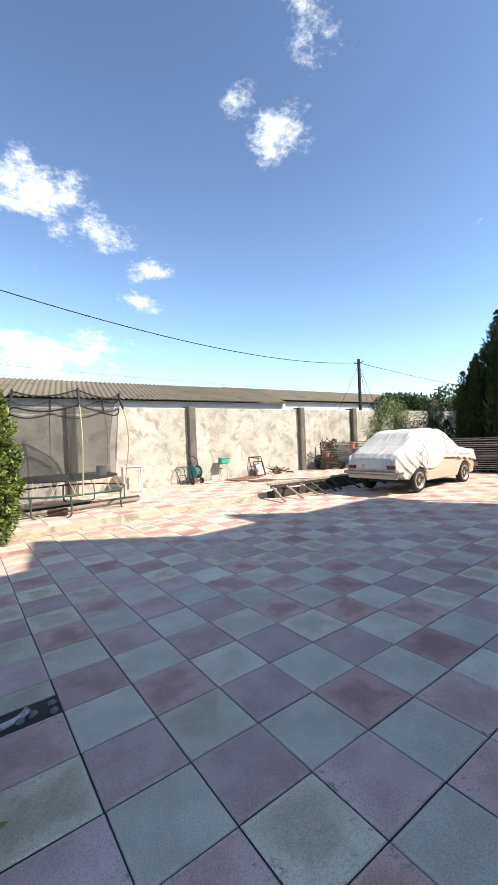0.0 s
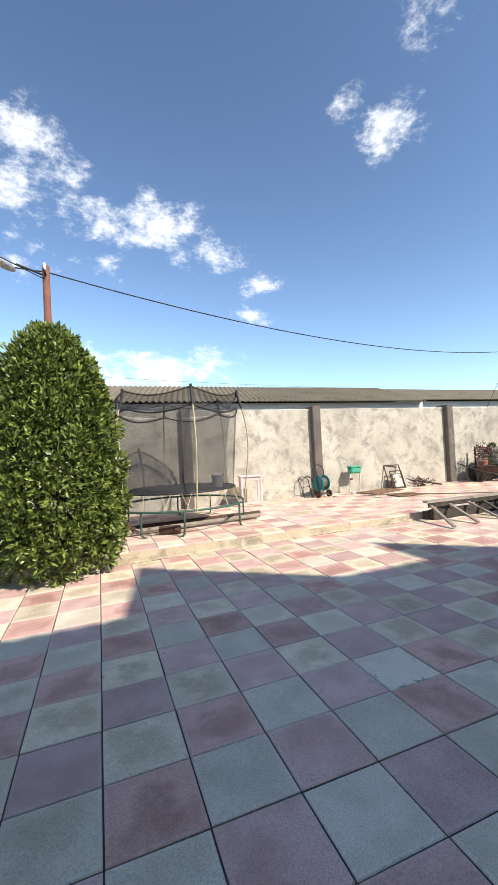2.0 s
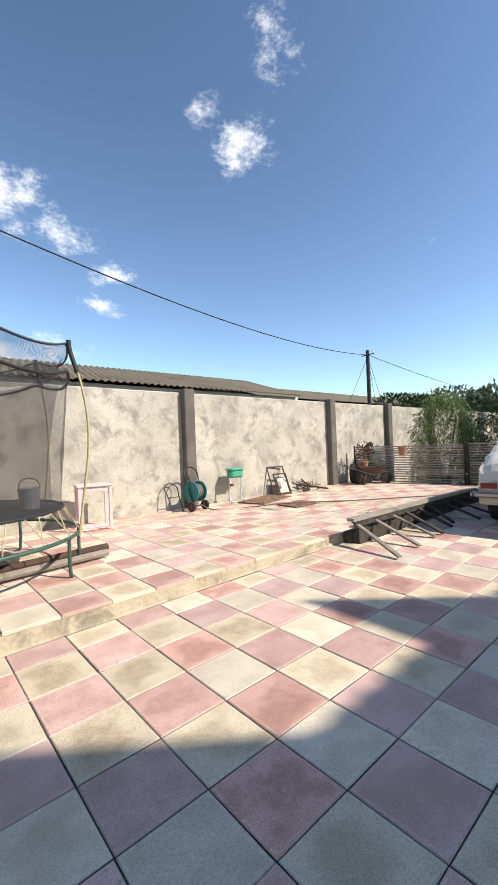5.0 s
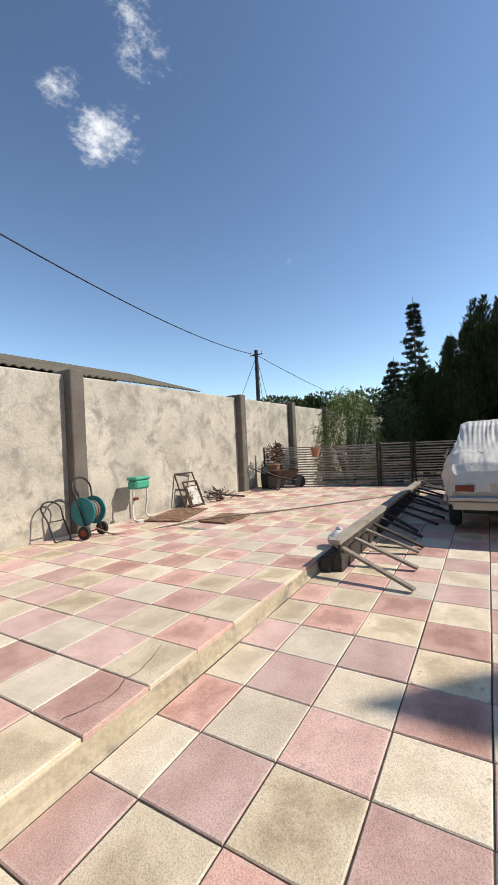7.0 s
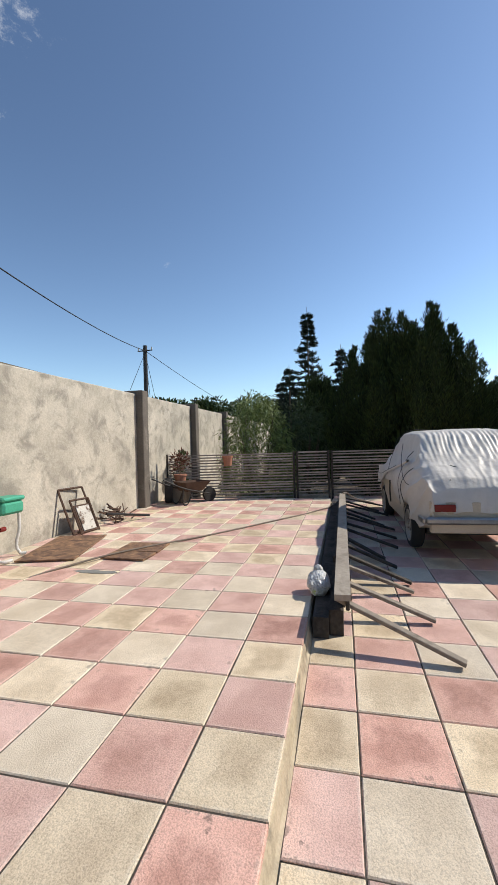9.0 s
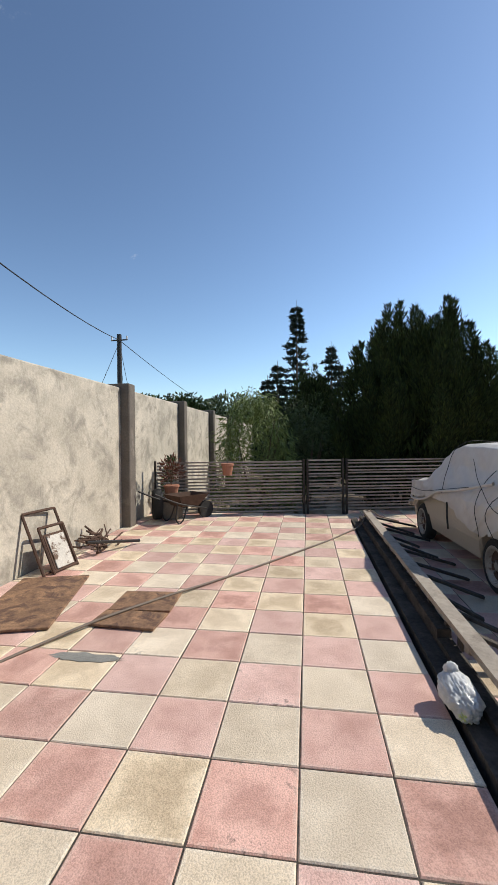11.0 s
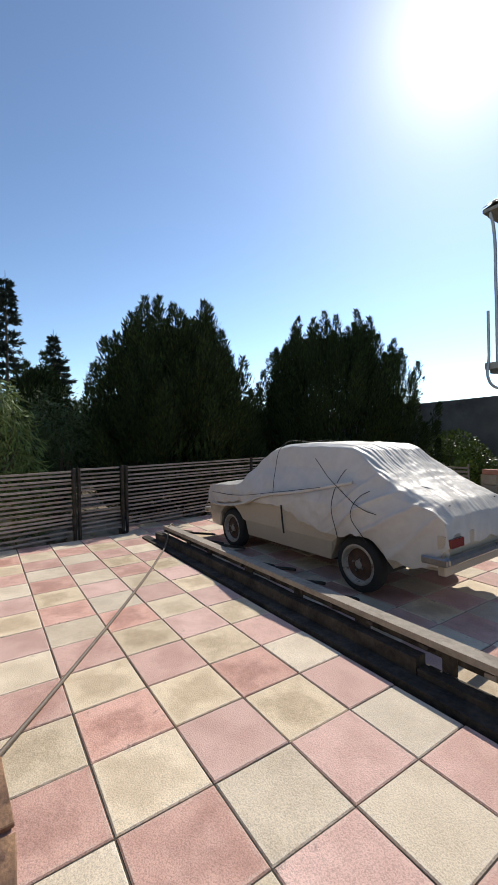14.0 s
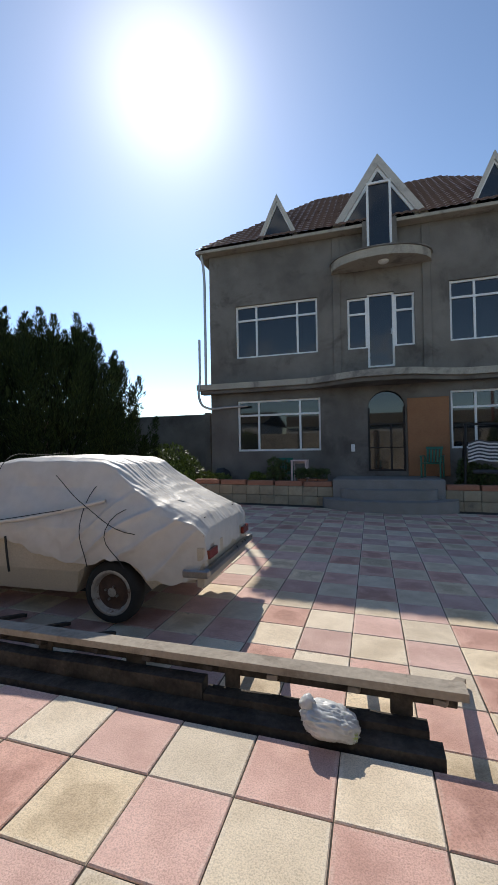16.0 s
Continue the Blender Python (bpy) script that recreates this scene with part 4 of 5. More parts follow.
for a, b in ((0.06, G1 - 0.07), (G1 + 0.07, G2 - 0.07), (G2 + 0.07, FL)):
    key = round(b - a, 3)
    for k in range(16):
        z = 0.30 + k * 0.0705
        if key not in slats:
            o = boxes("slat", [(0, b - a, -0.011, 0.011, -0.016, 0.016)], FENCE, fence, bevel=0.003)
            slats[key] = o.data
        else:
            o = new("slat", slats[key])
            o.parent = fence
        o.location = (a, 0.045 + random.uniform(-0.004, 0.004), z + random.uniform(-0.010, 0.010))
        o.rotation_euler = (0, radians(random.uniform(-0.22, 0.22)), 0)


# ---- trees ----
def trunk(parent, h, r, x=0.0, y=0.0, name="trunk"):
    bm = bmesh.new()
    p = Vector((x, y, -0.05))
    for i in range(6):
        q = Vector((x + 0.05 * noise.noise((i, x, 1)), y + 0.05 * noise.noise((i, y, 2)), h * (i + 1) / 6))
        add_rod(bm, p, q, r * (1 - i / 6.5), 8, r * (1 - (i + 1) / 6.5))
        p = q
    return bm_ob(name, bm, BARK, parent)


def cypress(x, y, h, r, seed, plumes=120, leaves=480):
    """A dense domed crown of upright feathery plumes over a dark inner mass."""
    rng = np.random.default_rng(seed)
    t = thing("cypress", "dense dark green cypress with pointed feathery tips", "tree", pose(x, y, -0.1), group="cypresses behind the fence")
    trunk(t, h * 0.7, 0.14)

    def girth(u):
        return r * (1 - np.minimum(1, u) ** 2.1) ** 0.62 * (0.82 + 0.18 * np.minimum(1, u * 4))
    pts, ways = [], []
    for i in range(plumes):
        u = min(0.9, 0.04 + 0.9 * ((i + 0.5) / plumes) ** 0.85)
        a = i * 2.39996 + rng.uniform(-0.3, 0.3)
        rad = girth(u) * rng.uniform(0.70, 1.0)
        L = h * rng.uniform(0.14, 0.30)
        base = np.array((rad * math.cos(a), rad * math.sin(a), u * h * 0.93 - L * 0.35))
        lean = rng.uniform(0.12, 0.62) * (1.15 - u)
        axis = np.array((math.cos(a) * lean, math.sin(a) * lean, 1.0))
        s = rng.uniform(0, 1, leaves) ** 0.8
        ang = rng.uniform(0, 2 * np.pi, leaves)
        wid = 0.085 * L ** 0.5 * (1 - s) ** 0.7 * (0.45 + np.minimum(1, s * 3)) * rng.uniform(0.3, 1.5, leaves)
        wid *= 1 + 0.35 * np.sin(s * 19 + ang * 2 + i)
        side = np.stack([np.cos(ang), np.sin(ang), np.zeros(leaves)], 1)
        out = np.array((math.cos(a), math.sin(a), 0.0))
        pts.append(base + axis * (s * L)[:, None] + side * (wid * 1.9)[:, None] + out * (0.08 * L * np.sin(s * 3.1))[:, None])
        ways.append(side * 0.55 + axis + rng.normal(0, 0.2, (leaves, 3)))
    # inner mass
    k = 9000
    u, a = rng.uniform(0.02, 0.93, k), rng.uniform(0, 2 * np.pi, k)
    rad = girth(u) * rng.uniform(0.5, 0.8, k)
    inner = np.stack([rad * np.cos(a), rad * np.sin(a), u * h * 0.92], 1)
    w = np.stack([np.cos(a) * 0.4, np.sin(a) * 0.4, np.ones(k)], 1) + rng.normal(0, 0.2, (k, 3))
    leaf_mesh("crown", np.concatenate(pts), np.concatenate(ways), 0.15, 0.032, CONIFER, t, rng)
    leaf_mesh("inner_foliage", inner, w, 0.36, 0.11, CONIFER, t, rng)
    return t


cypress(17.0, 6.05, 5.5, 2.45, 1, plumes=160)
cypress(18.1, -1.25, 6.55, 3.6, 2, plumes=210)
cypress(20.5, 9.0, 4.6, 1.0, 3, plumes=40, leaves=250)
cypress(22.5, 4.2, 5.0, 1.6, 12, plumes=50, leaves=250)


def spruce(x, y, h, r, seed):
    rng = np.random.default_rng(seed)
    t = thing("spruce", "slender dark spruce with open tiers of boughs", "tree", pose(x, y, -0.1), group="spruces beyond the fence")
    trunk(t, h, 0.11)
    pts, ways = [], []
    tiers = int(h / 0.32)
    for i in range(tiers):
        u = i / tiers
        z = h * (0.12 + 0.86 * u)
        rr = r * (1 - u) ** 0.8 * rng.uniform(0.7, 1.15) + 0.08
        for b in range(7):
            a = rng.uniform(0, 2 * np.pi)
            L = rr * rng.uniform(0.6, 1.1)
            s = rng.uniform(0.05, 1, 42)
            px, py = np.cos(a) * L * s, np.sin(a) * L * s
            pz = z + 0.18 * L * s ** 2 - 0.1 * s + rng.normal(0, 0.03, 42)
            pts.append(np.stack([px, py, pz], 1))
            ways.append(np.stack([np.full(42, np.cos(a)), np.full(42, np.sin(a)), np.full(42, 0.35)], 1) + rng.normal(0, 0.5, (42, 3)))
    leaf_mesh("crown", np.concatenate(pts), np.concatenate(ways), 0.20, 0.06, SPRUCE, t, rng)


spruce(24.0, 9.7, 8.5, 1.25, 4)
spruce(23.0, 10.55, 5.5, 1.1, 5)
spruce(24.0, 8.1, 6.5, 1.2, 6)
spruce(26.0, 7.6, 6.0, 1.3, 7)
spruce(25.0, 11.2, 5.2, 1.3, 13)


def bush(name, label, x, y, z, size, n, leaf, material, seed, group="", droop=0.0, lumps=14, stems=True, category="shrub", hollow=0.55, base=0.05, lump=1.0, spread=0.62):
    """A leafy bush with an uneven outline: leaves thrown on many overlapping lumps."""
    rng = np.random.default_rng(seed)
    t = thing(name, label, category, pose(x, y, z), group=group)
    sx, sy, sz = size
    if stems:
        bm = bmesh.new()
        for i in range(6):
            a = rng.uniform(0, 6.28)
            add_rod(bm, (0.05 * math.cos(a), 0.05 * math.sin(a), -0.03), (sx * 0.5 * math.cos(a), sy * 0.5 * math.sin(a), sz * rng.uniform(0.5, 0.8)), 0.03 * sz / 2, 6, 0.008)
        bm_ob("stem", bm, BARK, t)
    pts, ways = [], []
    k = n // lumps
    for i in range(lumps):
        u = (i + 0.5) / lumps
        a = i * 2.39996
        zz = base + u * (1 - 2 * base)
        rr = math.sqrt(max(0.05, 1 - abs(2 * zz - 0.9) ** 2.6)) * spread * (1.08 - 0.42 * zz) * (1 + (1 - lump) * rng.uniform(-0.26, 0.12))
        c = np.array((rr * math.cos(a) * sx, rr * math.sin(a) * sy, zz * sz))
        rad = np.array((sx * 0.5, sy * 0.5, sz * 0.20)) * lump * rng.uniform(0.75, 1.15)
        d = rng.normal(size=(k, 3))
        d /= np.linalg.norm(d, axis=1)[:, None]
        bumpy = 1 + 0.16 * np.sin(d[:, 0] * 9 + i) * np.sin(d[:, 1] * 8 + 2 * i) * np.sin(d[:, 2] * 7)
        p = c + d * rad * (rng.uniform(hollow, 1.0, k) ** 0.6 * bumpy)[:, None]
        p[:, 2] = np.maximum(p[:, 2], 0.02)
        pts.append(p)
        w = d + rng.normal(0, 0.5, (k, 3)) + np.array((0, 0, 0.35 - droop))
        ways.append(w)
    leaf_mesh("foliage", np.concatenate(pts), np.concatenate(ways), leaf, leaf * (0.5 if not droop else 0.14), material, t, rng)
    return t


bush("hedge", "tall leafy green shrub at the edge of the paving", -0.05, 8.55, zl(0), (1.0, 1.05, 3.6), 34000, 0.10, HEDGE, 21, lumps=190, hollow=0.5, lump=0.36, spread=0.93)
bush("shrub", "tall dark leafy shrub close beside the paving", -0.50, 3.0, zl(0) - 0.1, (0.52, 0.5, 3.3), 9000, 0.10, FARLEAF, 22, lumps=22, hollow=0.6)
bush("shrub", "low green leafy shrub close beside the paving", -0.42, 2.05, zl(0) - 0.03, (0.44, 0.4, 0.85), 2200, 0.095, HEDGE, 27, lumps=8, hollow=0.6)
bush("willow_bush", "feathery drooping light green bush behind the fence", 15.2, 10.6, -0.12, (1.25, 1.35, 3.2), 7500, 0.19, WILLOW, 23, droop=1.3, lumps=60, hollow=0.05, lump=0.5, spread=0.75)
bush("willow_bush", "feathery drooping light green bush behind the fence", 16.3, 9.3, -0.12, (1.0, 1.0, 2.9), 5000, 0.17, FARLEAF, 24, droop=0.8, lumps=16, hollow=0.35)
for i, (x, y, s, h) in enumerate(((30, 20, 4, 4.6), (36, 15, 4, 5.0), (24, 15.2, 1.6, 3.6), (33, 11, 4, 4.2), (31, 5, 4, 4.0), (29, 1.5, 3, 3.2), (26, -3, 3, 3.4), (19.3, 3.0, 0.9, 3.0), (40, 20, 5, 5.6))):
    bush("far_bush", "dark green tree in the distance beyond the yard", x, y, -0.14, (s, s, h), 7000, 0.34, FARLEAF, 40 + i, group="far trees", lumps=18, hollow=0.5, category="tree")


# ---- trampoline ----
tr = thing("trampoline", "round garden trampoline with torn black safety net on green steel legs", "trampoline", pose(2.1, 10.3, zu(2.1)))
TR = 1.32


def ring(name, r, z, tr_, material, parent, n=48):
    return tube(name, [(r * math.cos(2 * math.pi * i / n), r * math.sin(2 * math.pi * i / n), z) for i in range(n)], tr_, material, parent, cyclic=True, res=2)


ring("frame_ring", TR, 0.44, 0.022, TUBE, tr)


def disc(name, r, z, material, parent):
    v = [(0, 0, z - 0.03)] + [(r * k / 4 * math.cos(2 * math.pi * i / 48), r * k / 4 * math.sin(2 * math.pi * i / 48), z - 0.03 * (1 - (k / 4) ** 2)) for k in range(1, 5) for i in range(48)]
    f = [(0, 1 + i, 1 + (i + 1) % 48) for i in range(48)] + [(1 + k * 48 + i, 1 + k * 48 + 48 + i, 1 + k * 48 + 48 + (i + 1) % 48, 1 + k * 48 + (i + 1) % 48) for k in range(3) for i in range(48)]
    o = mesh_ob(name, v, f, material, parent, smooth=True)
    return o


disc("mat", 1.14, 0.74, MAT_, tr)
tube("mat_edge", [(1.14 * math.cos(2 * math.pi * i / 48), 1.14 * math.sin(2 * math.pi * i / 48), 0.735) for i in range(48)], 0.018, BLACK, tr, cyclic=True, res=2)
for i in range(40):
    a = 2 * math.pi * i / 40
    b = a + (0.10 if i % 2 else -0.10)
    if i % 7 == 3:
        continue
    rods("cord", [((1.15 * math.cos(a), 1.15 * math.sin(a), 0.73), (TR * math.cos(b), TR * math.sin(b), 0.45), 0.006)], YTUBE, tr, seg=5)
for k in range(4):
    a = radians(-115 + 90 * k)
    h = radians(17)
    pts = []
    for s, z in ((-1, 0.44), (-1, 0.12), (-0.93, 0.02), (0.93, 0.02), (1, 0.12), (1, 0.44)):
        pts.append((TR * math.cos(a + s * h), TR * math.sin(a + s * h), z))
    tube("leg", pts, 0.02, TUBE, tr, res=2)
for k in range(6):
    a = radians(-88 + 60 * k)
    c, s = math.cos(a), math.sin(a)
    tube("pole", [(1.33 * c, 1.33 * s, 0.40), (1.40 * c, 1.40 * s, 0.9), (1.47 * c, 1.47 * s, 1.55), (1.42 * c, 1.42 * s, 2.1), (1.29 * c, 1.29 * s, 2.58)], 0.014, YTUBE, tr, res=2)
    tube("pole_sleeve", [(1.37 * c, 1.37 * s, 2.3), (1.29 * c, 1.29 * s, 2.60), (1.285 * c, 1.285 * s, 2.68)], 0.026, BLACK, tr, res=2)


def net_wall(name, z0, z1, sag, a0, a1):
    v, f = [], []
    n, m = 120, 14
    for i in range(n + 1):
        a = a0 + (a1 - a0) * i / n
        ph = ((math.degrees(a) + 88) % 60) / 60
        dip = sag * math.sin(math.pi * ph)
        for j in range(m + 1):
            u = j / m
            pinch = 0.10 * math.sin(math.pi * ph) * (0.35 + 0.65 * math.sin(math.pi * u))
            r = 1.14 + 0.13 * u - pinch + 0.02 * noise.noise((a * 6, u * 4, 0))
            v.append((r * math.cos(a), r * math.sin(a), z0 + (z1 - dip - z0) * u))
            if i and j:
                w = m + 1
                f.append(((i - 1) * w + j - 1, i * w + j - 1, i * w + j, (i - 1) * w + j))
    return mesh_ob(name, v, f, NET, tr, smooth=True)


net_wall("net", 0.74, 2.36, 0.10, radians(8), radians(345))
net_wall("net_top", 2.30, 2.66, 0.13, 0, 2 * math.pi)
for z, sg, r in ((2.32, 0.12, 0.018), (2.64, 0.13, 0.012)):
    pts = []
    for i in range(72):
        a = 2 * math.pi * i / 72
        ph = ((math.degrees(a) + 88) % 60) / 60
        pts.append(((1.26 - 0.03 * math.sin(math.pi * ph)) * math.cos(a), (1.26 - 0.03 * math.sin(math.pi * ph)) * math.sin(a), z - sg * math.sin(math.pi * ph)))
    tube("net_band", pts, r, BLACK, tr, cyclic=True, res=1)
pole_x = thing("log", "rusty pipes and a yellow pole lying under the trampoline", "pipe", pose(0, 0, 0))
rods("pipe", [((0.3, 9.5, 0.26), (3.7, 9.95, 0.26), 0.045)], OLDWOOD, pole_x)
rods("pipe", [((1.9, 9.3, 0.27), (1.55, 9.45, 0.27), 0.075), ((0.2, 9.9, 0.26), (3.8, 10.2, 0.27), 0.05)], RUST, pole_x)
bucket = thing("bucket", "grey plastic bucket standing on the trampoline mat", "bucket", pose(2.86, 10.1, zu(2.1) + 0.73))
bm = bmesh.new()
add_rod(bm, (0, 0, 0), (0, 0, 0.24), 0.10, 18, 0.125)
bm_ob("body", bm, GALV, bucket, smooth=False)
tube("handle", [(-0.12, 0, 0.23), (-0.08, 0.02, 0.33), (0.08, 0.02, 0.33), (0.12, 0, 0.23)], 0.006, IRON, bucket, res=1)

# ---- plastic table ----
def side_table(name, label, m, w, d, h, material):
    t = thing(name, label, "table", m)
    boxes("top", [(-w / 2, w / 2, -d / 2, d / 2, h - 0.035, h)], material, t, bevel=0.012)
    for sx in (-1, 1):
        for sy in (-1, 1):
            boxes("leg", [(sx * (w / 2 - 0.04) - 0.025, sx * (w / 2 - 0.04) + 0.025, sy * (d / 2 - 0.04) - 0.025, sy * (d / 2 - 0.04) + 0.025, 0, h - 0.036)], material, t, bevel=0.006)
    boxes("apron", [(-w / 2 + 0.066, w / 2 - 0.066, sy * (d / 2 - 0.04) - 0.01, sy * (d / 2 - 0.04) + 0.01, h - 0.12, h - 0.036) for sy in (-1, 1)][:1], material, t)
    boxes("stretcher", [(-w / 2 + 0.066, w / 2 - 0.066, -d / 2 + 0.03, -d / 2 + 0.06, 0.05, 0.10)], material, t)
    return t


side_table("plastic_table", "pale pink plastic table beside the trampoline", pose(4.28, 12.0, zu(4.3), 0, 0, -12), 0.58, 0.55, 0.78, PINKW)

# ---- hose reel and its cart ----
reel = thing("hose_reel", "teal hose reel cart on small wheels leaning at the wall pier", "hose reel", pose(6.48, 12.12, zu(6.7), 0, 0, 12))
tube("frame", [(-0.16, -0.12, 0.10), (-0.16, 0.02, 0.5), (-0.15, 0.12, 0.86), (0.15, 0.12, 0.86), (0.16, 0.02, 0.5), (0.16, -0.12, 0.10)], 0.014, IRON, reel, res=2)
bm = bmesh.new()
for x in (-0.12, 0.12):
    add_rod(bm, (x - 0.012, -0.02, 0.40), (x + 0.012, -0.02, 0.40), 0.22, 24)
bm_ob("drum_side", bm, TEAL, reel)
bm = bmesh.new()
for i in range(7):
    add_rod(bm, (-0.10 + i * 0.03, -0.02, 0.40), (-0.074 + i * 0.03, -0.02, 0.40), 0.15 + 0.008 * (i % 2), 20)
bm_ob("wound_hose", bm, HOSE, reel)
for x in (-0.2, 0.2):
    bm = bmesh.new()
    add_rod(bm, (x - 0.025, -0.10, 0.10), (x + 0.025, -0.10, 0.10), 0.10, 20)
    bm_ob("wheel", bm, RUBBER, reel)
    bm = bmesh.new()
    add_rod(bm, (x - 0.028, -0.10, 0.10), (x + 0.028, -0.10, 0.10), 0.055, 14)
    bm_ob("hub", bm, REDGLASS, reel)
rods("axle", [((-0.2, -0.1, 0.1), (0.2, -0.1, 0.1), 0.01)], IRON, reel)
cart = thing("sack_truck", "thin black steel hand cart leaning on the wall", "hand cart", pose(6.10, 12.30, zu(6.3)))
tube("frame", [(-0.13, -0.1, 0.02), (-0.13, 0.05, 0.3), (-0.12, 0.2, 0.54), (0.12, 0.2, 0.54), (0.13, 0.05, 0.3), (0.13, -0.1, 0.02)], 0.012, IRON, cart, res=2)
rods("crossbar", [((-0.13, 0.05, 0.3), (0.13, 0.05, 0.3), 0.009), ((-0.13, -0.1, 0.02), (0.13, -0.1, 0.02), 0.01)], IRON, cart)

# ---- water meter box on a pipe stand ----
box = thing("meter_box", "green plastic box on white water pipes before the wall", "water box", pose(7.74, 12.30, zu(8.0)))
boxes("body", [(-0.17, 0.17, -0.12, 0.12, 0.58, 0.74)], GREENP, box, bevel=0.03)
boxes("lid", [(-0.18, 0.18, -0.13, 0.13, 0.742, 0.80)], GREENP, box, bevel=0.025)
tube("pipe", [(-0.18, -0.05, 0.55), (-0.19, -0.05, 0.50), (-0.2, -0.06, 0.04), (-0.2, -0.12, 0.03), (-0.1, -0.16, 0.03)], 0.02, PIPEW, box, res=2)
tube("pipe", [(0.19, 0.0, 0.62), (0.2, 0.0, 0.4), (0.2, 0.0, 0.04), (0.24, -0.06, 0.03)], 0.02, PIPEW, box, res=2)
rods("valve", [((-0.22, -0.1, 0.42), (-0.14, -0.1, 0.42), 0.03)], REDGLASS, box)

# ---- leaning frames and scrap ----
def leaning_frame(name, label, m, w, h, panel):
    f = thing(name, label, "metal frame", m)
    t = 0.018
    rods("frame", [((-w / 2, 0, 0.0), (-w / 2, 0, h), t), ((w / 2, 0, 0), (w / 2, 0, h), t), ((-w / 2, 0, h), (w / 2, 0, h), t), ((-w / 2, 0, 0.03), (w / 2, 0, 0.03), t)], RUST, f, seg=6)
    if panel:
        boxes("panel", [(-w / 2 + 0.06, w / 2 - 0.06, -0.02, -0.005, 0.05, h - 0.12)], panel, f)
        boxes("border", [(-w / 2 + 0.03, w / 2 - 0.03, -0.004, 0.012, 0.03, h - 0.09)], RUST, f)
    return f


leaning_frame("metal_frame", "rusty metal frame leaning on the wall", pose(9.28, 12.25, zu(9.5), -24, 0, -8), 0.52, 0.78, None)
leaning_frame("framed_panel", "framed panel with flaking white paint leaning on the wall", pose(9.32, 12.19, zu(9.5), -24, 0, -8), 0.40, 0.58, FLAKED)
boxes_m = (("rusty_board", "flat rusty brown metal sheet lying on the terrace", (8.36, 11.93, 1.35, 0.72, 16)), ("rusty_board", "brown wooden board lying on the terrace", (8.46, 10.80, 0.46, 0.58, 4)), ("rusty_board", "split brown board lying on the terrace", (8.06, 10.80, 0.32, 0.60, -3)))
for nm, lb, (x, y, w, d, yaw) in boxes_m:
    b = boxes(nm, [(-w / 2, w / 2, -d / 2, d / 2, 0, 0.022)], BOARD, bevel=0.004)
    b.matrix_world = pose(x, y, zu(x) + 0.006, random.uniform(-0.4, 0.4), 0, yaw)
    tagged(b, lb, "board", group="boards on the terrace")
scrap = thing("scrap_pile", "heap of rusty scrap rods and bars against the wall", "scrap metal", pose(10.25, 12.22, zu(10.2)))
for i in range(34):
    a = random.uniform(0, math.pi)
    L = random.uniform(0.15, 0.42)
    c = Vector((random.uniform(-0.35, 0.35), random.uniform(-0.18, 0.2), 0))
    z = 0.03 + 0.26 * max(0, 1 - c.length * 2.2) * random.random()
    d = Vector((math.cos(a), math.sin(a) * 0.7, random.uniform(-0.1, 0.5))) * L
    rods("bar", [(c + Vector((0, 0, z)), c + d + Vector((0, 0, z)), random.uniform(0.008, 0.02))], RUST, scrap, seg=6)
rods("bar", [((-0.5, -0.05, 0.22), (0.35, -0.42, 0.05), 0.022)], IRON, scrap, seg=6)

# ---- wheelbarrow, tyre and pots by the fence ----
wb = thing("wheelbarrow", "rusty wheelbarrow parked at the end of the fence", "wheelbarrow", pose(12.38, 11.62, zu(12.3), 0, 0, -38))


def tub():
    a = [(-0.32, -0.28, 0.52), (0.38, -0.28, 0.52), (0.38, 0.28, 0.52), (-0.32, 0.28, 0.52)]
    b = [(-0.2, -0.2, 0.30), (0.18, -0.2, 0.30), (0.18, 0.2, 0.30), (-0.2, 0.2, 0.30)]
    v = a + b + [(x * 0.95, y * 0.95, z + 0.0) for x, y, z in a] + [(x * 0.95, y * 0.95, z + 0.012) for x, y, z in b]
    f = [(7, 6, 5, 4), (12, 13, 14, 15)]
    for i in range(4):
        j = (i + 1) % 4
        f += [(i, 4 + i, 4 + j, j), (8 + i, 8 + j, 12 + j, 12 + i), (i, j, 8 + j, 8 + i)]
    return mesh_ob("tub", v, f, RUST, wb)


tub()
for s in (-1, 1):
    tube("handle", [(0.45, s * 0.08, 0.2), (0.1, s * 0.2, 0.28), (-0.35, s * 0.26, 0.40), (-0.85, s * 0.28, 0.62)], 0.016, IRON, wb, res=2)
    tube("leg", [(-0.1, s * 0.2, 0.30), (-0.25, s * 0.22, 0.02), (-0.32, s * 0.22, 0.02), (-0.35, s * 0.25, 0.38)], 0.014, IRON, wb, res=2)
bm = bmesh.new()
add_rod(bm, (0.5, -0.04, 0.17), (0.5, 0.04, 0.17), 0.17, 20)
bm_ob("wheel", bm, RUBBER, wb)
tyre = thing("old_tyre", "old black tyre standing against the wall pier", "tyre", pose(12.45, 12.22, zu(12.4) + 0.30, 0, 0, 25))
prof = [(0.19, 0.09), (0.27, 0.095), (0.30, 0.06), (0.30, -0.06), (0.27, -0.095), (0.19, -0.09)]
v = [(r * math.cos(2 * math.pi * i / 24), y, r * math.sin(2 * math.pi * i / 24)) for i in range(24) for r, y in prof]
mesh_ob("tread", v, [(i * 6 + j, ((i + 1) % 24) * 6 + j, ((i + 1) % 24) * 6 + (j + 1) % 6, i * 6 + (j + 1) % 6) for i in range(24) for j in range(6)], RUBBER, tyre, smooth=True)


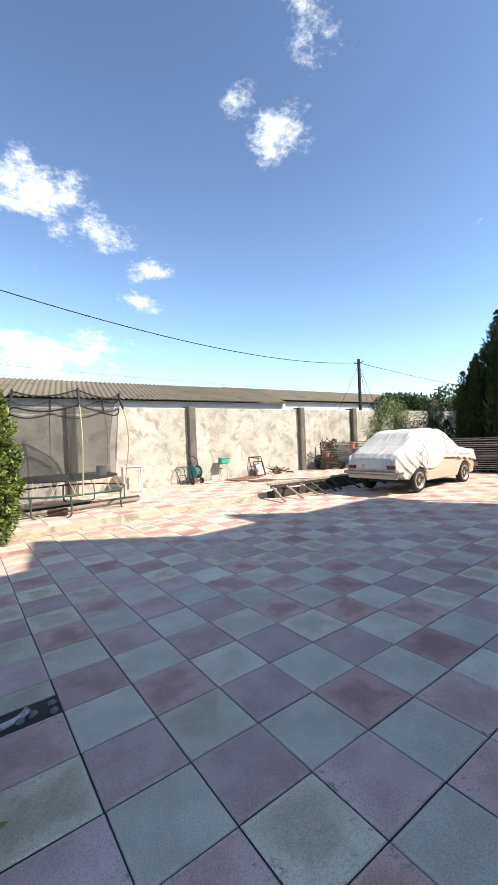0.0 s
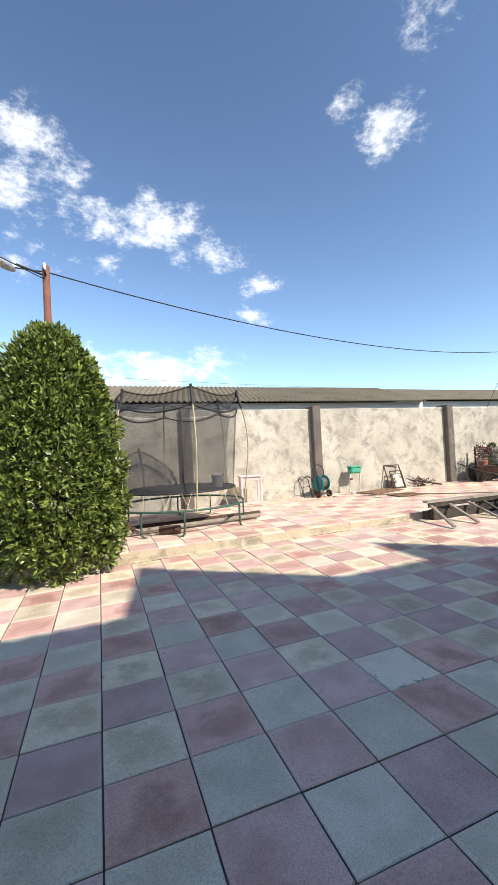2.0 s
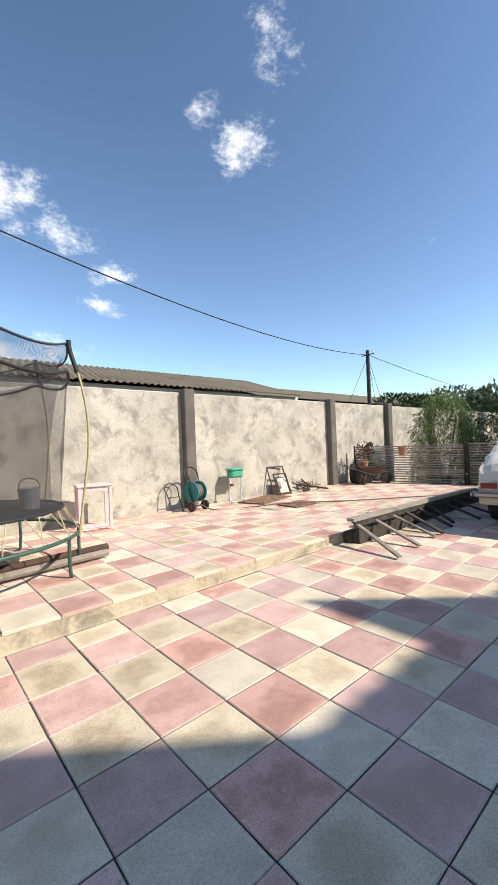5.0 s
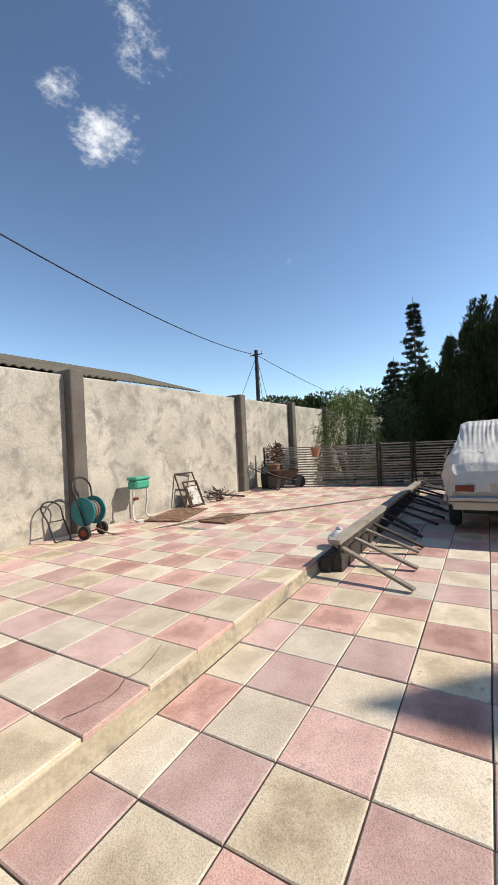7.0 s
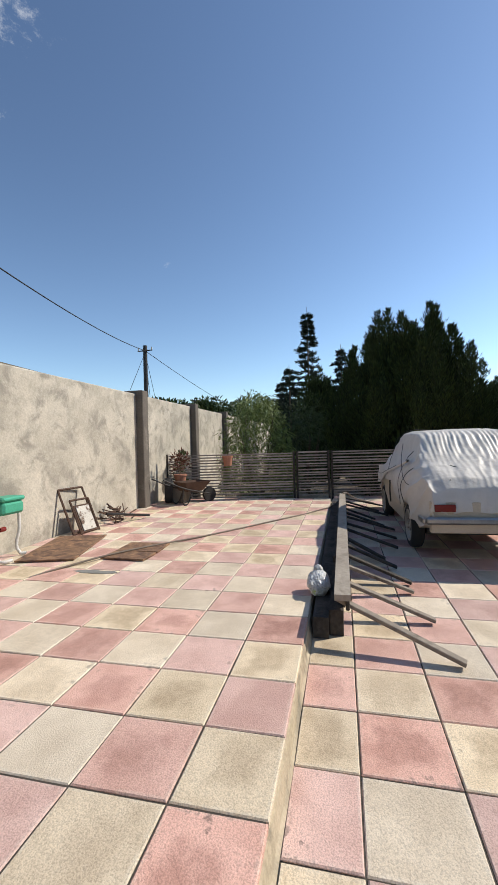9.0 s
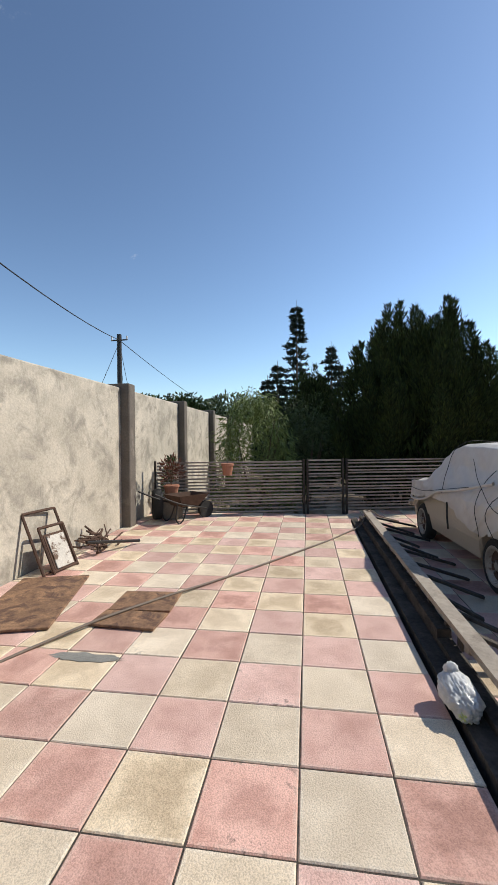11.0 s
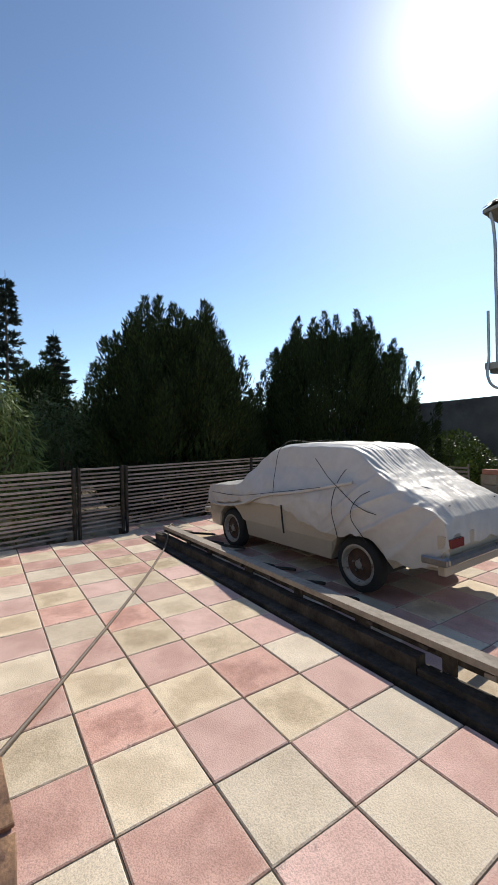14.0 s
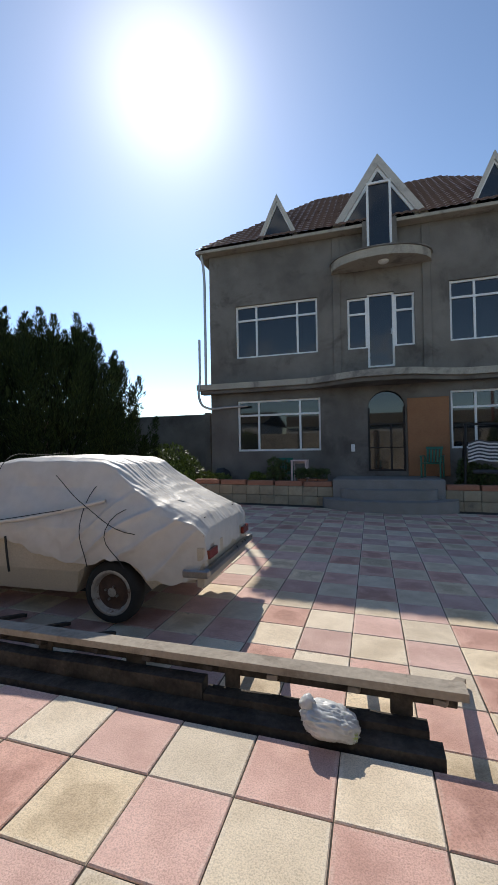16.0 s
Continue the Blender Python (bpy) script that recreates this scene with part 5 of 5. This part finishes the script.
def pot_plant(name, label, m, r, h, ph, leafmat, seed, n=700, leaf=0.09):
    t = thing(name, label, "plant", m)
    bm = bmesh.new()
    add_rod(bm, (0, 0, 0), (0, 0, h), r * 0.72, 18, r)
    add_rod(bm, (0, 0, h - 0.03), (0, 0, h + 0.005), r * 1.08, 18)
    bm_ob("pot", bm, TERRACOTTA, t)
    rng = np.random.default_rng(seed)
    d = rng.normal(size=(n, 3))
    d /= np.linalg.norm(d, axis=1)[:, None]
    p = d * rng.uniform(0.2, 1, (n, 1)) * np.array((r * 1.6, r * 1.6, ph * 0.5)) + np.array((0, 0, h + ph * 0.5))
    leaf_mesh("leaves", p, d + np.array((0, 0, 0.6)), leaf, leaf * 0.45, leafmat, t, rng)
    rods("stem", [((0, 0, h - 0.02), (r * 0.5 * math.cos(k), r * 0.5 * math.sin(k), h + ph * 0.6), 0.006) for k in range(0, 6, 2)], BARK, t, seg=5)
    return t


pot_plant("potted_plant", "reddish potted plant beside the wall pier", pose(12.62, 11.98, zu(12.6) + 0.42), 0.15, 0.24, 0.60, REDFLOWER, 61, n=190)
crate = boxes("pot_stand", [(-0.18, 0.18, -0.18, 0.18, 0, 0.42)], OLDWOOD, bevel=0.01)
crate.matrix_world = pose(12.62, 11.98, zu(12.6) - 0.001)
tagged(crate, "worn wooden block under the potted plant", "stand")
hp = thing("hanging_pot", "terracotta pot hooked on the fence top", "flower pot", pose(13.03, 10.9, 1.08))
bm = bmesh.new()
add_rod(bm, (0, 0, 0), (0, 0, 0.24), 0.09, 18, 0.125)
add_rod(bm, (0, 0, 0.2), (0, 0, 0.245), 0.135, 18)
bm_ob("pot", bm, TERRACOTTA, hp)
rods("hook", [((0, 0, 0.22), (0.16, 0.03, 0.33), 0.006)], IRON, hp, seg=5)
bush("sprig", "small leafy weeds growing at the wall foot", 13.4, 12.3, -0.1, (0.3, 0.2, 1.5), 900, 0.10, FARLEAF, 62, lumps=6)

# ---- bag on the terrace edge ----
bag = thing("plastic_bag", "crumpled white plastic bag with a green print", "bag", pose(7.17, 8.385, 0.248, 0, 0, 4))
bm = bmesh.new()
bmesh.ops.create_icosphere(bm, subdivisions=5, radius=1.0)
for vtx in bm.verts:
    p = vtx.co.copy()
    k = 1 + 0.12 * noise.noise(p * 1.7) + 0.14 * abs(noise.noise(p * 3.1)) - 0.22 * abs(noise.noise(Vector((p.x * 3, p.y * 7, p.z * 7)))) + 0.06 * noise.noise(p * 14)
    vtx.co = Vector((math.copysign(abs(p.x) ** 0.75, p.x) * 0.155 * k, p.y * 0.10 * k, max(0.0, 0.075 + 0.03 * p.x + p.z * 0.085 * k)))
bm_ob("body", bm, BAG, bag, smooth=True)
bm = bmesh.new()
bmesh.ops.create_icosphere(bm, subdivisions=3, radius=1.0)
for vtx in bm.verts:
    p = vtx.co.copy()
    k = 1 + 0.5 * noise.noise(p * 2.6)
    vtx.co = Vector((0.11 + p.x * 0.04 * k, 0.0 + p.y * 0.04 * k, 0.155 + p.z * 0.045 * k))
bm_ob("knot", bm, BAG, bag, smooth=True)

# ---- garden hose ----
hz = lambda x: zu(x) + 0.014
hose = tube("garden_hose", [(6.52, 12.0, hz(6.7) + 0.12), (6.7, 11.80, hz(7)), (7.49, 11.34, hz(7.5)), (7.89, 11.09, hz(7.9) + 0.022), (8.35, 10.78, hz(8.3) + 0.024), (9.19, 10.19, hz(9.2)), (10.4, 9.35, hz(10.4)), (11.5, 8.65, hz(11.5)), (12.1, 8.28, 0.33), (12.3, 8.15, 0.50), (12.6, 7.9, 0.35), (12.9, 7.5, zl(13) + 0.02)], 0.013, HOSE, res=2)
tagged(hose, "long thin garden hose trailing over the pavers", "hose")

# ---- mortar patch and hole in the paving ----
def patch(name, label, cx, cy, w, d, z, material):
    n = 44
    v = [(cx, cy, z)] + [(cx + w * math.cos(2 * math.pi * i / n) * (1 + 0.6 * noise.noise((i * 0.8, cx, 0))), cy + d * math.sin(2 * math.pi * i / n) * (1 + 0.4 * noise.noise((i * 0.7, cy, 3))), z - 0.004) for i in range(n)]
    return tagged(mesh_ob(name, v, [(0, 1 + i, 1 + (i + 1) % n) for i in range(n)], material), label, "mortar", kind="structure")


patch("mortar_patch", "grey cement smeared over a broken paver joint", 7.46, 10.87, 0.052, 0.27, zu(7.4) + 0.007, GREY_MORTAR)
def crack(pts):
    """A jagged dark hairline split, wider in its middle."""
    v, f = [], []
    fine_pts = []
    for (x0, y0), (x1, y1) in zip(pts, pts[1:]):
        for k in range(4):
            u = k / 4
            fine_pts.append((x0 + (x1 - x0) * u + random.uniform(-0.006, 0.006), y0 + (y1 - y0) * u + random.uniform(-0.006, 0.006)))
    for i, (x, y) in enumerate(fine_pts):
        w = 0.0012 + 0.003 * random.random()
        v += [(x, y - w, zu(x) + 0.003), (x, y + w, zu(x) + 0.003)]
        if i:
            f.append((2 * i - 2, 2 * i, 2 * i + 1, 2 * i - 1))
    return tagged(mesh_ob("paver_crack", v, f, JOINT), "dark jagged crack across the edge pavers", "crack", kind="structure")


crack(((3.62, 8.64), (3.72, 8.60), (3.81, 8.575), (3.92, 8.57), (4.01, 8.625), (4.09, 8.595), (4.29, 8.65), (4.44, 8.71)))
tap = thing("standpipe", "short white pipe with elbow lying in a missing paver", "pipe", pose(0.28, 2.93, -0.03))
tube("pipe", [(-0.30, -0.08, 0.0), (-0.1, -0.03, 0.01), (0.02, 0.0, 0.015), (0.06, 0.0, 0.05)], 0.022, PIPEW, tap, res=2)
for i in range(7):
    bm = bmesh.new()
    bmesh.ops.create_icosphere(bm, subdivisions=2, radius=1.0)
    for vtx in bm.verts:
        vtx.co = vtx.co * (1 + 0.35 * noise.noise(vtx.co * 1.5 + Vector((i, 0, 0))))
        vtx.co = Vector((vtx.co.x * 0.032, vtx.co.y * 0.026, vtx.co.z * 0.018))
    o = bm_ob("rubble", bm, GREY_MORTAR)
    o.matrix_world = pose(random.uniform(0.12, 0.5), random.uniform(2.85, 3.0), -0.022, 0, 0, random.uniform(0, 180))
    tagged(o, "broken lump of grey concrete in the paving gap", "rubble", group="rubble in the paving gap")

# ---- sheds behind the wall ----
def sheet_roof(name, parent, x0, x1, ye, ze, yr, zr, splay=0.0):
    v, f = [], []
    n = int((x1 - x0) / 0.05)
    for i in range(n + 1):
        x = x0 + (x1 - x0) * i / n
        o = 0.03 * math.sin(i * math.pi / 2 + 0.3)
        for k in range(5):
            u = k / 4
            v.append((x + splay * u, ye + (yr - ye) * u, ze + (zr - ze) * u + o))
        if i:
            f += [((i - 1) * 5 + k, i * 5 + k, i * 5 + k + 1, (i - 1) * 5 + k + 1) for k in range(4)]
    return mesh_ob(name, v, f, SLATE, parent)


shed = thing("shed", "long low shed with a corrugated brown sheet roof", "shed", pose(0, 0, 0))
sheet_roof("roof", shed, -26, 13.2, 14.9, 3.33, 19.0, 4.52, 0.85)
sheet_roof("roof", shed, -26, 13.2, 23.1, 3.33, 19.0, 4.52, 0.85)
boxes("wall", [(-25.8, 13.3, 15.2, 22.8, -0.1, 3.3)], WHITEWASH, shed)
shed2 = thing("shed", "farther shed with whitewashed wall and corrugated roof", "shed", pose(0, 0, 0))
sheet_roof("roof", shed2, 16.5, 42, 20.6, 4.15, 26.0, 5.62)
sheet_roof("roof", shed2, 16.5, 42, 31.4, 4.15, 26.0, 5.62)
boxes("wall", [(17, 41.6, 21.0, 31.0, -0.1, 4.1)], WHITEWASH, shed2)

# ---- poles and cables ----
def power_pole(label, x, y, h, r, material):
    p = thing("power_pole", label, "pole", pose(x, y, 0), group="power poles")
    bm = bmesh.new()
    add_rod(bm, (0, 0, -0.1), (0, 0, h), r, 12, r * 0.85)
    bm_ob("shaft", bm, material, p)
    rods("bracket", [((-0.02, -0.4, h - 0.25), (0.02, 0.4, h - 0.25), 0.03)], IRON, p, seg=6)
    for s in (-0.36, 0.0, 0.36):
        rods("insulator", [((0, s, h - 0.25), (0, s, h - 0.08), 0.035)], PIPEW, p, seg=8)
    return p


pa = power_pole("dark steel power pole behind the boundary wall", 22.0, 17.6, 6.65, 0.12, IRON)
for dx in (-2.2, 2.0, 3.2):
    rods("guy_wire", [((0, 0, 6.3), (dx, 0.6, 2.2), 0.012)], CABLE, pa, seg=5)
pb = power_pole("rust-red steel power pole carrying cables", -0.5, 13.15, 6.55, 0.10, POLE_RED)
rods("lamp_arm", [((0, 0, 6.3), (-0.6, -0.4, 6.35), 0.03)], IRON, pb, seg=6)
bm = bmesh.new()
bmesh.ops.create_uvsphere(bm, u_segments=16, v_segments=8, radius=1.0, matrix=pose(-0.95, -0.6, 6.32, 0, 20, 30) @ Matrix.Diagonal((0.42, 0.15, 0.11, 1)))
bm_ob("lamp_head", bm, GALV, pb, smooth=True)


def cable(a, b, sag, r=0.016):
    a, b = Vector(a), Vector(b)
    pts = []
    for i in range(15):
        u = i / 14
        p = a.lerp(b, u)
        p.z -= sag * 4 * u * (1 - u)
        pts.append(p)
    o = tube("cable", pts, r, CABLE, res=1)
    return tagged(o, "black overhead cable strung between the poles", "cable", group="overhead cables")


cable((-0.5, 13.15, 6.4), (22.0, 17.6, 6.4), 0.75)
cable((22.0, 17.6, 6.4), (62.0, 21.0, 6.0), 0.5)
cable((-0.5, 13.15, 6.4), (-22.0, 9.0, 7.6), 0.5)
cable((-0.5, 13.15, 6.2), (-9.0, 2.0, 7.2), 0.3, 0.012)
cable((-10, 40, 9.5), (60, 36, 7.6), 0.8, 0.012)
cable((-10, 40, 8.6), (60, 36, 6.8), 0.8, 0.012)
power_pole('tall far power pole', -10, 40, 9.8, 0.12, IRON)
power_pole('tall far power pole', 60, 36, 7.9, 0.12, IRON)
for x, y, h in ((38, 21, 5.9), (46, 22.5, 6.2), (52, 24, 5.8)):
    power_pole("thin far power pole", x, y, h, 0.07, IRON)

# ---- yard beyond the fence and beside the house ----
fw = boxes("wall_east", [(12.9, 46.0, -8.4, -8.1, -0.14, 3.52)], HOUSE, bevel=0.02)
tagged(fw, "plain grey boundary wall beyond the house", "wall", kind="structure")
for i in range(7):
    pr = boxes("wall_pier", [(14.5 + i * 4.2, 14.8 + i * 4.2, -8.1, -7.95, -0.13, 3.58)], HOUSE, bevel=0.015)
    tagged(pr, "grey cement pier standing proud of the boundary wall", "pier", group="piers of the boundary wall", kind="structure")
for i, (x, y, s, h) in enumerate(((13.6, -3.2, 0.7, 1.5), (14.7, -4.3, 0.9, 1.9), (15.8, -5.4, 1.0, 2.0), (13.0, -1.6, 0.45, 1.0), (16.6, -2.2, 1.0, 1.2))):
    bush("vine_bush", "bright green leafy vines beside the house", x, y, -0.12, (s, s, h), 2600, 0.15, HEDGE, 70 + i, group="vines beside the house", lumps=10)
cs = thing("trellis", "low dry wooden trellis beside the planter", "trellis", pose(12.9, -0.9, zl(12.9)))
for k in range(6):
    boxes("lath", [(-0.4, 1.1, -0.015, 0.015, 0.12 + k * 0.11, 0.17 + k * 0.11)], OLDWOOD, cs)
for k in (-0.38, 0.35, 1.08):
    boxes("post", [(k - 0.025, k + 0.025, -0.05, -0.016, -0.05, 0.8)], OLDWOOD, cs)
rng_s = random.Random(5)
stone_me = []
for k in range(4):
    bm = bmesh.new()
    bmesh.ops.create_icosphere(bm, subdivisions=2, radius=1.0)
    for vtx in bm.verts:
        vtx.co = vtx.co * (1 + 0.35 * noise.noise(vtx.co * 1.3 + Vector((k * 3, 0, 0))))
    me = bpy.data.meshes.new("stone")
    bm.to_mesh(me)
    bm.free()
    me.materials.append(STONE)
    stone_me.append(me)
for i in range(90):
    d = rng_s.uniform(0.3, 9.5)
    q = FA + FD * d + Vector((-FD.y, FD.x)) * rng_s.uniform(0.5, 2.4)
    o = new("stone", stone_me[i % 4])
    s = rng_s.uniform(0.08, 0.24)
    o.matrix_world = pose(q.x, q.y, -0.12 + s * 0.4, 0, 0, rng_s.uniform(0, 360)) @ Matrix.Diagonal((s * 1.5, s, s * 0.8, 1))
    tagged(o, "pale rough field stone on the soil behind the fence", "stone", group="stones behind the fence")

# ---- things on the porch ----
bd = boxes("leaning_panel", [(4.72, 5.87, HY + 0.05, HY + 0.09, 0.865, 3.22)], DOORWOOD, bevel=0.006)
tagged(bd, "tall brown wooden panel leaning beside the entrance", "panel")


def plastic_chair(m):
    c = thing("plastic_chair", "dark green plastic armchair on the porch", "chair", m, group="green plastic chairs")
    boxes("seat", [(-0.24, 0.24, -0.22, 0.22, 0.40, 0.43)], DKGREEN, c, bevel=0.012)
    bm = bmesh.new()
    for k in range(5):
        add_box(bm, pose(-0.18 + 0.09 * k, 0.25, 0.64, -10, 0, 0), (0.06, 0.018, 0.42), 0.004)
    add_box(bm, pose(0, 0.285, 0.84, -10, 0, 0), (0.46, 0.03, 0.08), 0.01)
    bm_ob("backrest", bm, DKGREEN, c)
    for sx in (-1, 1):
        boxes("armrest", [(sx * 0.27 - 0.025, sx * 0.27 + 0.025, -0.22, 0.24, 0.60, 0.63)], DKGREEN, c, bevel=0.01)
        for sy in (-1, 1):
            boxes("leg", [(sx * 0.25 - 0.022, sx * 0.25 + 0.022, sy * 0.2 - 0.022, sy * 0.2 + 0.022, 0, 0.60)], DKGREEN, c, bevel=0.006)
    return c


ch = plastic_chair(pose(5.28, -1.95, 0.861, 0, 0, 160))
copy_thing(ch, pose(9.55, -2.0, 0.581, 0, 0, 185))
side_table("plastic_table", "pale pink plastic table on the planter strip", pose(9.05, -1.85, 0.581), 0.5, 0.5, 0.82, PINKW)
swing = thing("garden_swing", "garden swing seat draped with a striped cloth", "swing seat", pose(3.6, -1.75, 0.581))
rods("frame", [((0.95, -0.3, 0), (0.85, 0, 1.75), 0.03), ((0.95, 0.3, 0), (0.85, 0, 1.75), 0.03), ((-0.95, -0.3, 0), (-0.85, 0, 1.75), 0.03), ((-0.95, 0.3, 0), (-0.85, 0, 1.75), 0.03), ((-0.9, 0, 1.75), (0.9, 0, 1.75), 0.03)], IRON, swing)
boxes("seat", [(-0.75, 0.75, -0.25, 0.2, 0.42, 0.52)], STRIPE_B, swing, bevel=0.03)
for k in range(12):
    v, f = [], []
    for i in range(25):
        x = -0.85 + 1.7 * i / 24
        dz = 0.06 * math.sin(x * 4) - 0.10 * (0.9 - abs(x)) + 0.02 * math.sin(x * 13)
        for u in (0, 1):
            z = 1.30 - (k + u) * 0.045 + dz
            v.append((x, 0.24 + 0.02 * math.sin(x * 9 + z * 5), z))
        if i:
            f.append((2 * i - 2, 2 * i, 2 * i + 1, 2 * i - 1))
    mesh_ob("cloth_stripe", v, f, STRIPE_W if k % 2 else STRIPE_B, swing)
for i, (x, s) in enumerate(((8.35, 0.16), (8.62, 0.15), (8.95, 0.13))):
    pt = pot_plant("potted_plant", "dark potted plant standing on the planter strip", pose(x, -1.55, 0.581), s, 0.26, 0.30, FARLEAF, 80 + i, n=260)
    pt["group"] = "pots along the planter"
for i, (x, s, h, mm) in enumerate(((9.75, 0.42, 0.85, FARLEAF), (10.4, 0.25, 0.4, HEDGE), (11.6, 0.35, 0.35, WILLOW), (12.0, 0.3, 0.4, HEDGE), (4.4, 0.35, 0.75, FARLEAF), (3.9, 0.4, 0.6, FARLEAF), (2.6, 0.5, 0.7, FARLEAF))):
    bush("planter_plant", "low leafy plant growing in the planter", x, -1.75, 0.57, (s, 0.22, h), 1100, 0.10, mm, 90 + i, group="plants in the planters", lumps=6)
can = thing("watering_can", "black bag leaning on the house wall", "bag", pose(11.75, -2.2, 0.581))
bm = bmesh.new()
bmesh.ops.create_icosphere(bm, subdivisions=3, radius=1.0)
for vtx in bm.verts:
    p = vtx.co.copy()
    k = 1 + 0.25 * noise.noise(p * 1.6)
    vtx.co = Vector((p.x * 0.30 * k, p.y * 0.16 * k, max(0, 0.26 + p.z * 0.30 * k)))
bm_ob("body", bm, BLACK, can, smooth=True)
can.name = "black_bag"
intercom = boxes("wall_socket", [(7.42, 7.54, HY + 0.002, HY + 0.05, 1.62, 1.86)], WHITE, bevel=0.02)
tagged(intercom, "small white box fixed on the house wall", "wall box")


# ---- pavers ----
PAVER_UV = [0, 0, 1, 0, 1, 1, 0, 1] + [1.0] * 64


def paver_mesh(name, w, d, material):
    """A concrete paver with eased edges, its top at z = 0."""
    e = 0.0055
    rings = [(0.0, -0.03), (0.0, -e), (e, 0.0)]
    v = []
    for ins, z in rings:
        v += [(-w / 2 + ins, -d / 2 + ins, z), (w / 2 - ins, -d / 2 + ins, z), (w / 2 - ins, d / 2 - ins, z), (-w / 2 + ins, d / 2 - ins, z)]
    f = [(8, 9, 10, 11)] + [(r * 4 + i, r * 4 + (i + 1) % 4, r * 4 + 4 + (i + 1) % 4, r * 4 + 4 + i) for r in (0, 1) for i in range(4)]
    me = bpy.data.meshes.new(name)
    me.from_pydata(v, [], f)
    me.materials.append(material)
    me.uv_layers.new(name="top").data.foreach_set("uv", PAVER_UV)
    return me, v, f


def lay(parent, fz, slope, cells, near, gap=0.0038):
    """Pavers over cells (x0, x1, y0, y1, light); those inside near become parts of their own, the rest one mesh."""
    cache, v, f, idx = {}, [], [], []
    for x0, x1, y0, y1, light in cells:
        w, d = round(x1 - x0 - 2 * gap, 3), round(y1 - y0 - 2 * gap, 3)
        key = (w, d, light)
        if key not in cache:
            cache[key] = paver_mesh("paver", w, d, CREAM if light else PINK)
        me, pv, pf = cache[key]
        cx, cy = (x0 + x1) / 2, (y0 + y1) / 2
        m = Matrix.Translation((cx + random.uniform(-0.0015, 0.0015), cy + random.uniform(-0.0015, 0.0015), fz(cx) + random.uniform(-0.003, 0.002))) @ Euler((random.uniform(-0.004, 0.004), -math.atan(slope) + random.uniform(-0.004, 0.004), random.uniform(-0.005, 0.005))).to_matrix().to_4x4()
        if near[0] < cx < near[1] and near[2] < cy < near[3]:
            o = new("paver", me)
            o.parent = parent
            o.matrix_basis = m
        else:
            b = len(v)
            v += [tuple(m @ Vector(p)) for p in pv]
            f += [tuple(b + q for q in face) for face in pf]
            idx += [0 if light else 1] * len(pf)
    o = mesh_ob("pavers", v, f, None, parent, mats=[CREAM, PINK], idx=idx)
    o.data.uv_layers.new(name="top").data.foreach_set("uv", PAVER_UV * (len(f) // 9))
    tagged(o, kind="stuff")


P = 0.44
low = []
for i in range(-24, 30):
    for j in range(-9, 12):
        xa, ya = 1.40 + P * i, 3.26 + P * j
        yb = ya + P
        if xa < X0 or xa + P > X1 + 0.2 or (i == -3 and j == -1):
            continue
        if j == 11:
            yb = 8.413
        if ya > 8.41:
            continue
        low.append((xa, xa + P, ya, yb, (i + j) % 2 == 0))
low.append((1.40 - 3 * P, 1.40 - 2 * P, 3.04, 3.26, True))
lay(pavement, zl, 0.016, low, (0.0, 5.4, 1.6, 8.4))
high = []
for i in range(-37, 14):
    for j in range(-3, 7):
        xa, ya = 7.545 + P * i, 9.73 + P * j
        yb = min(ya + P, 12.59)
        ya = max(ya, 8.44)
        if xa < X0 or xa + P > 13.3:
            continue
        high.append((xa, xa + P, ya, yb, (i + j) % 2 == 1))
lay(terrace, zu, 0.006, high, (3.0, 12.9, 8.3, 11.6))
